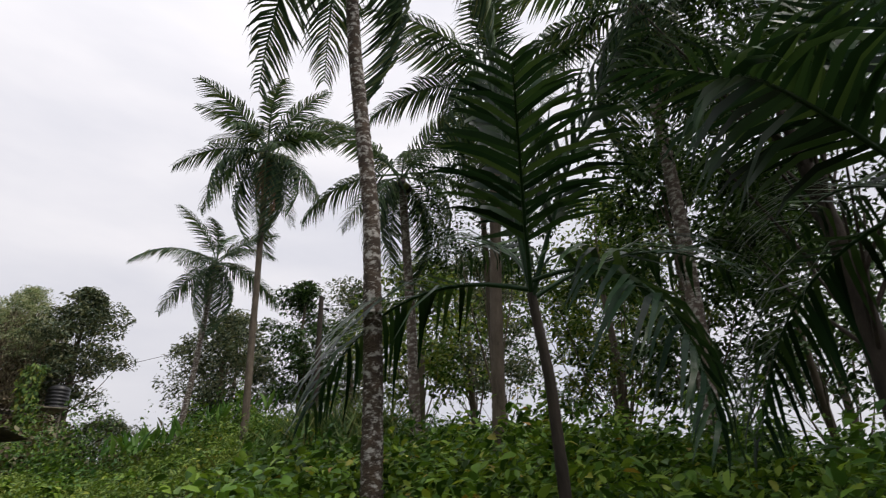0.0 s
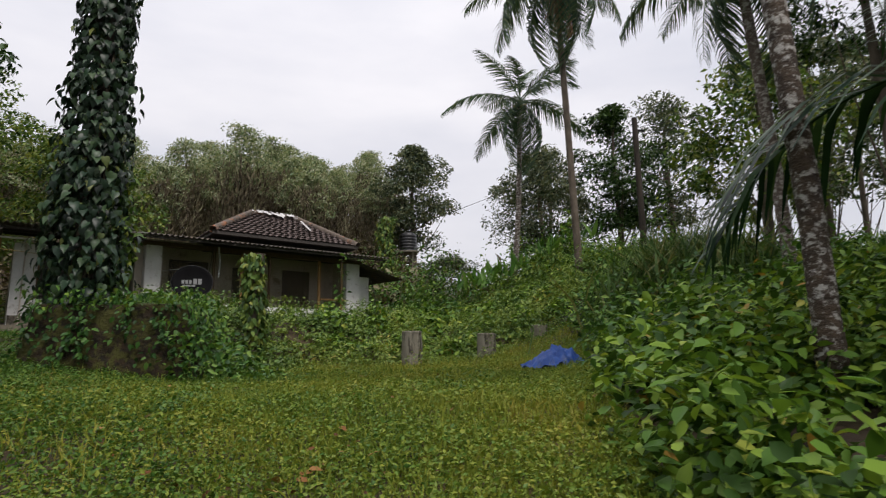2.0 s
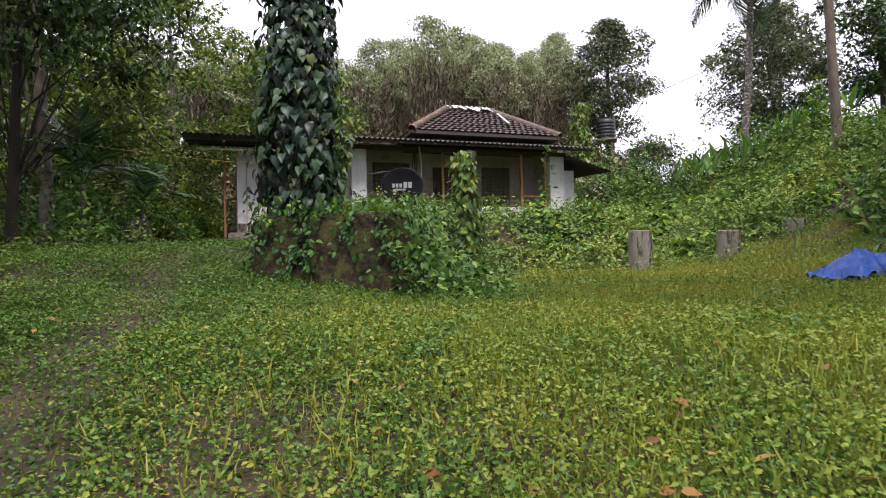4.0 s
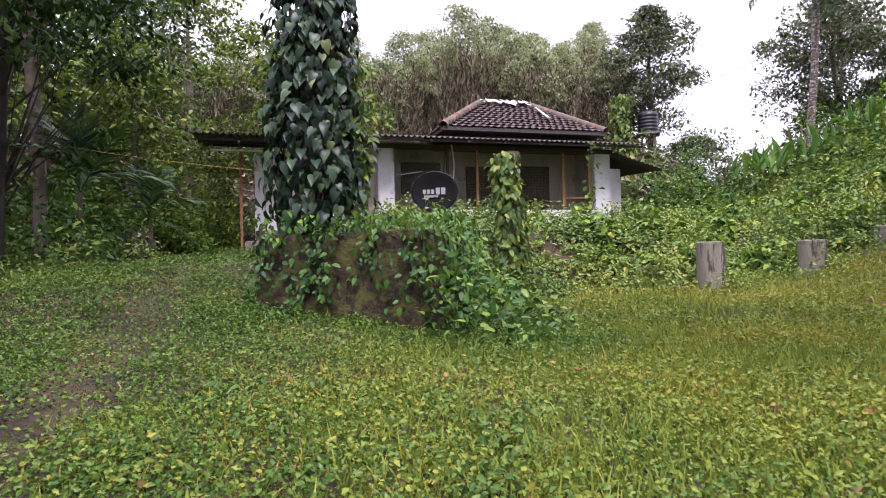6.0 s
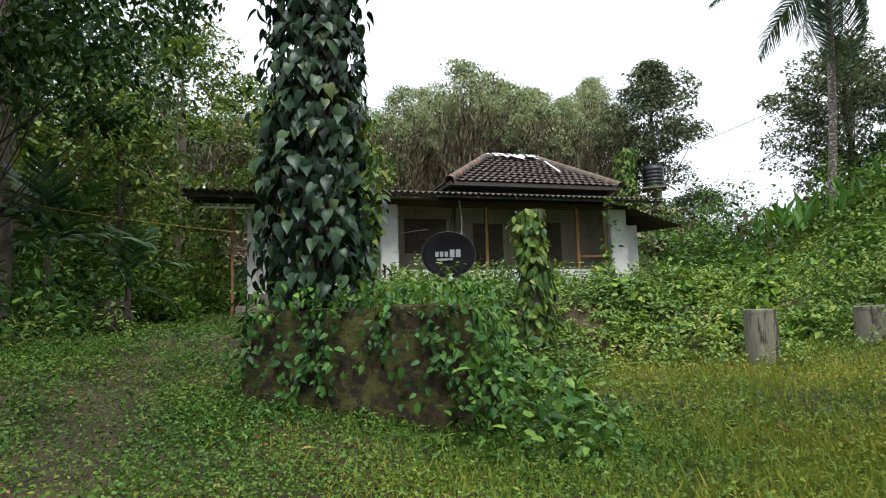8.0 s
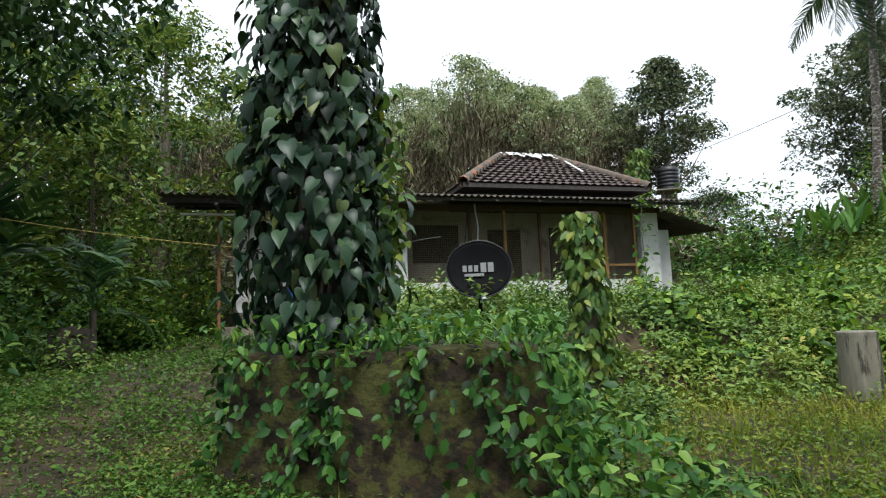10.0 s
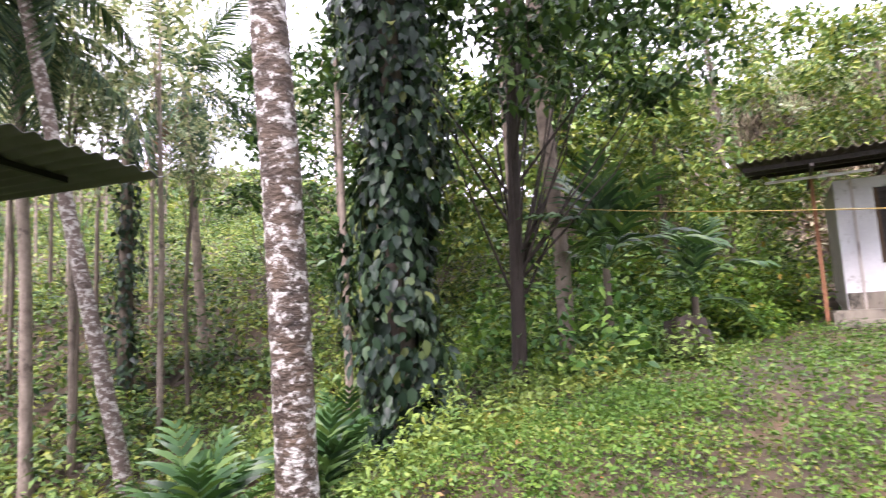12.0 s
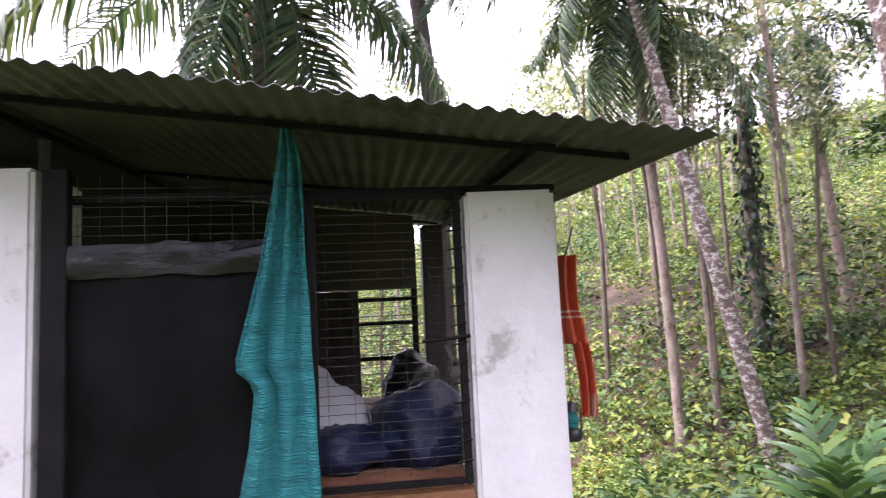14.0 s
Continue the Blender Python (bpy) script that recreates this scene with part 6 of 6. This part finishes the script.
def right_mask(x, y):
    u, v = house_uv(x, y)
    return (x > np.interp(y, (-2, 3, 6, 8, 10, 12, 16), (1.3, 1.1, 1.2, 1.6, 2.4, 3.0, 4.0))) & ~bank_mask(x, y) & ~((u > 3.4) & (u < 10) & (v < -6.2) & (v > -8.6))


def left_mask(x, y):
    return (x < np.interp(y, (0, 4, 6, 8, 10, 12, 16, 20), (-6.0, -6.5, -8.0, -8.5, -8.8, -9.3, -11.6, -14))) & ((x + 8.02) ** 2 + (y - 8.66) ** 2 > 0.12)


V, F = bushes(2700, -7, 7, 10.5, 26, 105, 0.095, 0.48, bank_mask, "leaf", rad=0.42)
stuff("bank_creepers", V, F, M_BUSH, "tangled creepers and weeds over the bank", "creepers")
V, F = bushes(850, 0.8, 8, 1.0, 12, 90, 0.115, 0.62, right_mask, rad=0.4)
stuff("broadleaf_weeds", V, F, M_RIGHTBUSH, "thick broad-leaved bushes beside the lawn", "bushes")
V, F = bushes(2900, -1.5, 24, 3, 42, 62, 0.17, 0.9, lambda x, y: right_mask(x, y) & ((x > 6) | (y > 10)), "leaf", rad=0.75)
stuff("hill_scrub", V, F, M_CREEP, "green scrub covering the hill", "bushes")
V, F = bushes(900, -9, 2, 3.5, 13, 75, 0.042, 0.17, lambda x, y: is_lawn(x, y) & (clear_path(x, y) < 0.2) & (np.sin(x * 1.7 + 1.3 * np.sin(y * 0.9)) + np.cos(y * 1.4 - x * 0.6) - 0.25 * x > 0.9), "wide", rad=0.24)
stuff("lawn_herbs", V, F, M_HERB, "fresh green herbs in clumps on the lawn", "weeds")
V, F = bushes(1900, -18, -6, -3, 20, 110, 0.075, 0.4, left_mask, "leaf", rad=0.4)
stuff("path_scrub", V, F, M_BUSH, "green undergrowth beneath the trees", "bushes")
V, F = bushes(4600, -46, -12.5, -12, 26, 48, 0.15, 0.6, lambda x, y: x < -13, "leaf", rad=0.8)
V2, F2 = bushes(1500, -95, -44, -40, 45, 40, 0.42, 1.1, lambda x, y: x < -44, "leaf", rad=1.8)
V, F = join_arrays([(V, F), (V2, F2)])
stuff("slope_scrub", V, F, M_TREELEAF, "low green cover on the wooded slope", "bushes")
V, F = bushes(1500, -40, 4, 27, 62, 30, 0.38, 1.3, lambda x, y: y > 27, "leaf", rad=1.3)
stuff("hillside_scrub", V, F, M_TWIG, "pale brown dry scrub below the rubber trees", "bushes")
V, F = bushes(34, -13.0, -11.2, 16.2, 19.4, 300, 0.1, 2.0, lambda x, y: x < -11.0, rad=0.6)
V2, F2 = bushes(26, -10.75, -9.75, 13.8, 14.75, 70, 0.07, 0.5, lambda x, y: (x + 10.24) ** 2 + (y - 14.28) ** 2 > 0.06, rad=0.3)
stuff("stump_creeper", V2, F2, M_BUSH, "leafy creeper climbing round the old stump", "creepers")
stuff("annex_shrubs", V, F, M_RIGHTBUSH, "bright leafy shrubs crowding the end of the annex", "shrubs")
V, F = bushes(300, -20, -9, 19.5, 28, 130, 0.14, 1.5, lambda x, y: house_uv(x, y)[0] < -4.2, "leaf", rad=0.8)
stuff("yard_bushes", V, F, M_BUSH, "rank green bushes behind the annex", "bushes")
V, F = bushes(90, -14, -9.5, 12.5, 19, 150, 0.12, 1.4, left_mask, rad=0.55)
stuff("shrubs", V, F, M_CREEP, "bright leafy shrubs by the annex", "shrubs")


V, F = bushes(170, -44, -12.5, -10, 24, 190, 0.16, 2.0, lambda x, y: x < -12.5, "leaf", rad=0.9)
stuff("slope_shrubs", V, F, M_DARKLEAF, "darker shrubs scattered over the wooded slope", "shrubs")


def yard_mask(x, y):
    u, v = house_uv(x, y)
    return (u > 8.6) & (u < 17) & (v > -1.2) & (v < 10)


V, F = bushes(420, -6, 10, 20, 36, 120, 0.16, 1.9, yard_mask, "leaf", rad=0.9)
stuff("yard_scrub", V, F, M_CREEP, "tall green scrub beside the house and tank", "bushes")
V, F = bushes(260, 2.4, 9, 11, 20, 80, 0.12, 0.7, right_mask, "leaf", rad=0.5)
stuff("bank_scrub", V, F, M_CREEP, "green scrub on the hill foot", "bushes")
V, F = bushes(90, 1.6, 8, 2, 18, 120, 0.12, 0.95, right_mask, "wide", rad=0.45)
stuff("tall_bushes", V, F, M_RIGHTBUSH, "taller leafy bushes rising from the bank", "bushes")



def foot_mask(x, y):
    u, v = house_uv(x, y)
    return (u > 9.3 + 0.12 * np.clip(v + 6, 0, 6)) & (u < 17) & (v > -5.9) & (v < 1.5)


V, F = bushes(330, 0, 14, 12, 32, 150, 0.15, 1.1, foot_mask, "leaf", rad=0.62)
stuff("hill_foot_scrub", V, F, M_BUSH, "tall tangled scrub heaped behind the concrete posts", "bushes")
V, F = bushes(70, 0, 14, 12, 32, 230, 0.15, 1.7, foot_mask, "wide", rad=0.6)
stuff("leafy_shrubs", V, F, M_RIGHTBUSH, "taller broad-leaved shrubs standing out of the scrub", "shrubs")

V, F = bushes(330, -7, 7, 10.5, 26, 120, 0.15, 0.62, lambda x, y: bank_mask(x, y) & (house_uv(x, y)[0] > 3.0) & (house_uv(x, y)[1] < -1.8), "wide", rad=0.42)
stuff("bank_weeds", V, F, M_RIGHTBUSH, "broad-leaved weeds in clumps over the bank", "weeds")

post_feet = [(HOUSE_O.x + u * HU[0] + 7.0 * HU[1], HOUSE_O.y + u * HU[1] - 7.0 * HU[0]) for u in (4.5, 6.73, 8.6)]
near_post = lambda x, y: np.min([(x - a) ** 2 + (y - b) ** 2 for a, b in post_feet], axis=0)
V, F = bushes(900, -2, 5, 13, 20, 60, 0.06, 0.42, lambda x, y: (near_post(x, y) < 0.55) & (near_post(x, y) > 0.12), "wide", rad=0.22)
stuff("post_weeds", V, F, M_BUSH, "leafy weeds crowding the feet of the posts", "weeds")

# a thin climber in front of the verandah
cl = empty("climber", HM @ Matrix.Translation((5.6, -1.15, 0)), "thin yellow-green climber on a string before the verandah", "plant")
tube("stem", [(0, 0, 1.7), (0.03, 0, 2.6), (-0.02, 0, 3.4), (0.04, 0, 4.15)], 0.008, M_BARK, cl, 5)
n = 70
z = rng.uniform(1.9, 4.15, n)
a = rng.uniform(0, 6.28, n)
rr = rng.uniform(0.02, 0.22, n)
V, F = leaf_cloud(np.stack([rr * np.cos(a), rr * np.sin(a), z], 1), 0.15, 0.4, 0.4, "wide")
tagged(part_me("foliage", raw_mesh("foliage", V, F, M_BANANA), cl), kind="stuff")

# creepers over the block, on its top and down its faces
bi = BLOCK_M
def block_leaves(n, fn, size):
    loc, nor = fn(n)
    mat = np.array(bi)
    P = loc @ mat[:3, :3].T + mat[:3, 3]
    N = nor @ mat[:3, :3].T
    D = N * 0.35 + rng.normal(0, 0.4, (len(P), 3)) + np.array((0, 0, -0.55))
    return scatter(WIDE_V, WIDE_F, P, D, N + rng.normal(0, 0.3, (len(P), 3)) + np.array((0, 0, 0.5)), size * rng.uniform(0.6, 1.3, len(P)))


def top_leaves(n):
    P = np.stack([rng.uniform(-0.2, 2.3, n), rng.uniform(-0.2, 2.1, n), 1.33 + rng.uniform(0, 1, n) ** 1.4 * 0.32], 1)
    return P, np.tile((0.0, 0.0, 1.0), (n, 1))


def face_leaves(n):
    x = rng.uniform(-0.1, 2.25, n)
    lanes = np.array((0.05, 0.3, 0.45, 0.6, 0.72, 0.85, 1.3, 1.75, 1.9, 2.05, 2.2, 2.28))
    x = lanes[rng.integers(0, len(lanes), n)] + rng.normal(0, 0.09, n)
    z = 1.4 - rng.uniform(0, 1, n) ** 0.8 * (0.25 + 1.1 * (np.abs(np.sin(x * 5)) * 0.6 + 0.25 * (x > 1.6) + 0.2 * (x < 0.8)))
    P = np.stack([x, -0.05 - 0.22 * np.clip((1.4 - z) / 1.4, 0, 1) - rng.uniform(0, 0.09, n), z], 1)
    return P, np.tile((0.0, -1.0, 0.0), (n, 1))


def side_leaves(n):
    z = rng.uniform(0.2, 1.4, n)
    return np.stack([2.1 + 0.1 * (1.4 - z) + rng.uniform(0.0, 0.3, n), rng.uniform(-0.3, 2.0, n), z], 1), np.tile((1.0, -0.3, 0.0), (n, 1))


def left_leaves(n):
    z = 1.4 - rng.uniform(0, 1, n) ** 1.2 * 1.1
    return np.stack([-0.05 - 0.1 * (1.4 - z) - rng.uniform(0.0, 0.15, n), rng.uniform(-0.2, 2.0, n), z], 1), np.tile((-1.0, -0.2, 0.0), (n, 1))


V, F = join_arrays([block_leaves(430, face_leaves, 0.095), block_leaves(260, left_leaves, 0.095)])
stuff("hanging_creeper", V, F, M_FACECREEP, "creeper trailing down the mossy block, darker than on top", "creepers")
V, F = join_arrays([block_leaves(2300, top_leaves, 0.088), block_leaves(700, side_leaves, 0.1)])
stuff("block_creeper", V, F, M_CREEP, "green creeper draped over the mossy block", "creepers")
n = 900
xx = rng.uniform(-3.75, -1.8, n)
yy = rng.uniform(10.7, 13, n)
k = ~in_solid(xx, yy)
P = on_ground(xx[k], yy[k], 0)
P[:, 2] += rng.uniform(0, 1, k.sum()) * 0.95 * smooth((-1.9 - xx[k]) / 1.6)
V, F = leaf_cloud(P, 0.11, 0.4, 0.3, "wide")
stuff("corner_weeds", V, F, M_CREEP, "leafy weeds heaped against the block", "weeds")

# tall grass on the hill
n = 1700
x, y = rng.normal(6.0, 0.75, n), rng.normal(15.6, 0.8, n)
D = rng.normal(0, 0.22, (n, 3)) + np.array((0, 0, 1.0))
V, F = scatter(BLADE_V * np.array((1, 0.55, 2.2)), BLADE_F, on_ground(x, y, 0), D, rand_dirs(n), rng.uniform(0.8, 2.0, n))
stuff("tall_grass", V, F, M_REED, "tall arching reed grass on the hill", "grass")
# broad upright leaves rising out of the scrub on the hill's shoulder
n = 17
cu, cv = rng.uniform(10.2, 16.5, n), rng.uniform(-3.0, 0.5, n)
cu, cv = np.repeat(cu, 5) + rng.normal(0, 0.12, n * 5), np.repeat(cv, 5) + rng.normal(0, 0.12, n * 5)
n = len(cu)
x, y = HOUSE_O.x + cu * HU[0] - cv * HU[1], HOUSE_O.y + cu * HU[1] + cv * HU[0]
D = rng.normal(0, 0.4, (n, 3)) + np.array((0, 0, 1.1))
V, F = scatter(WIDE_V * np.array((1, 0.42, 1.2)), WIDE_F, on_ground(x, y, 0.95), D, rand_dirs(n, 0.2), rng.uniform(0.5, 0.95, n))
stuff("broad_leaf_plants", V, F, M_BANANA, "bright green broad-bladed plants on the hill", "plants")
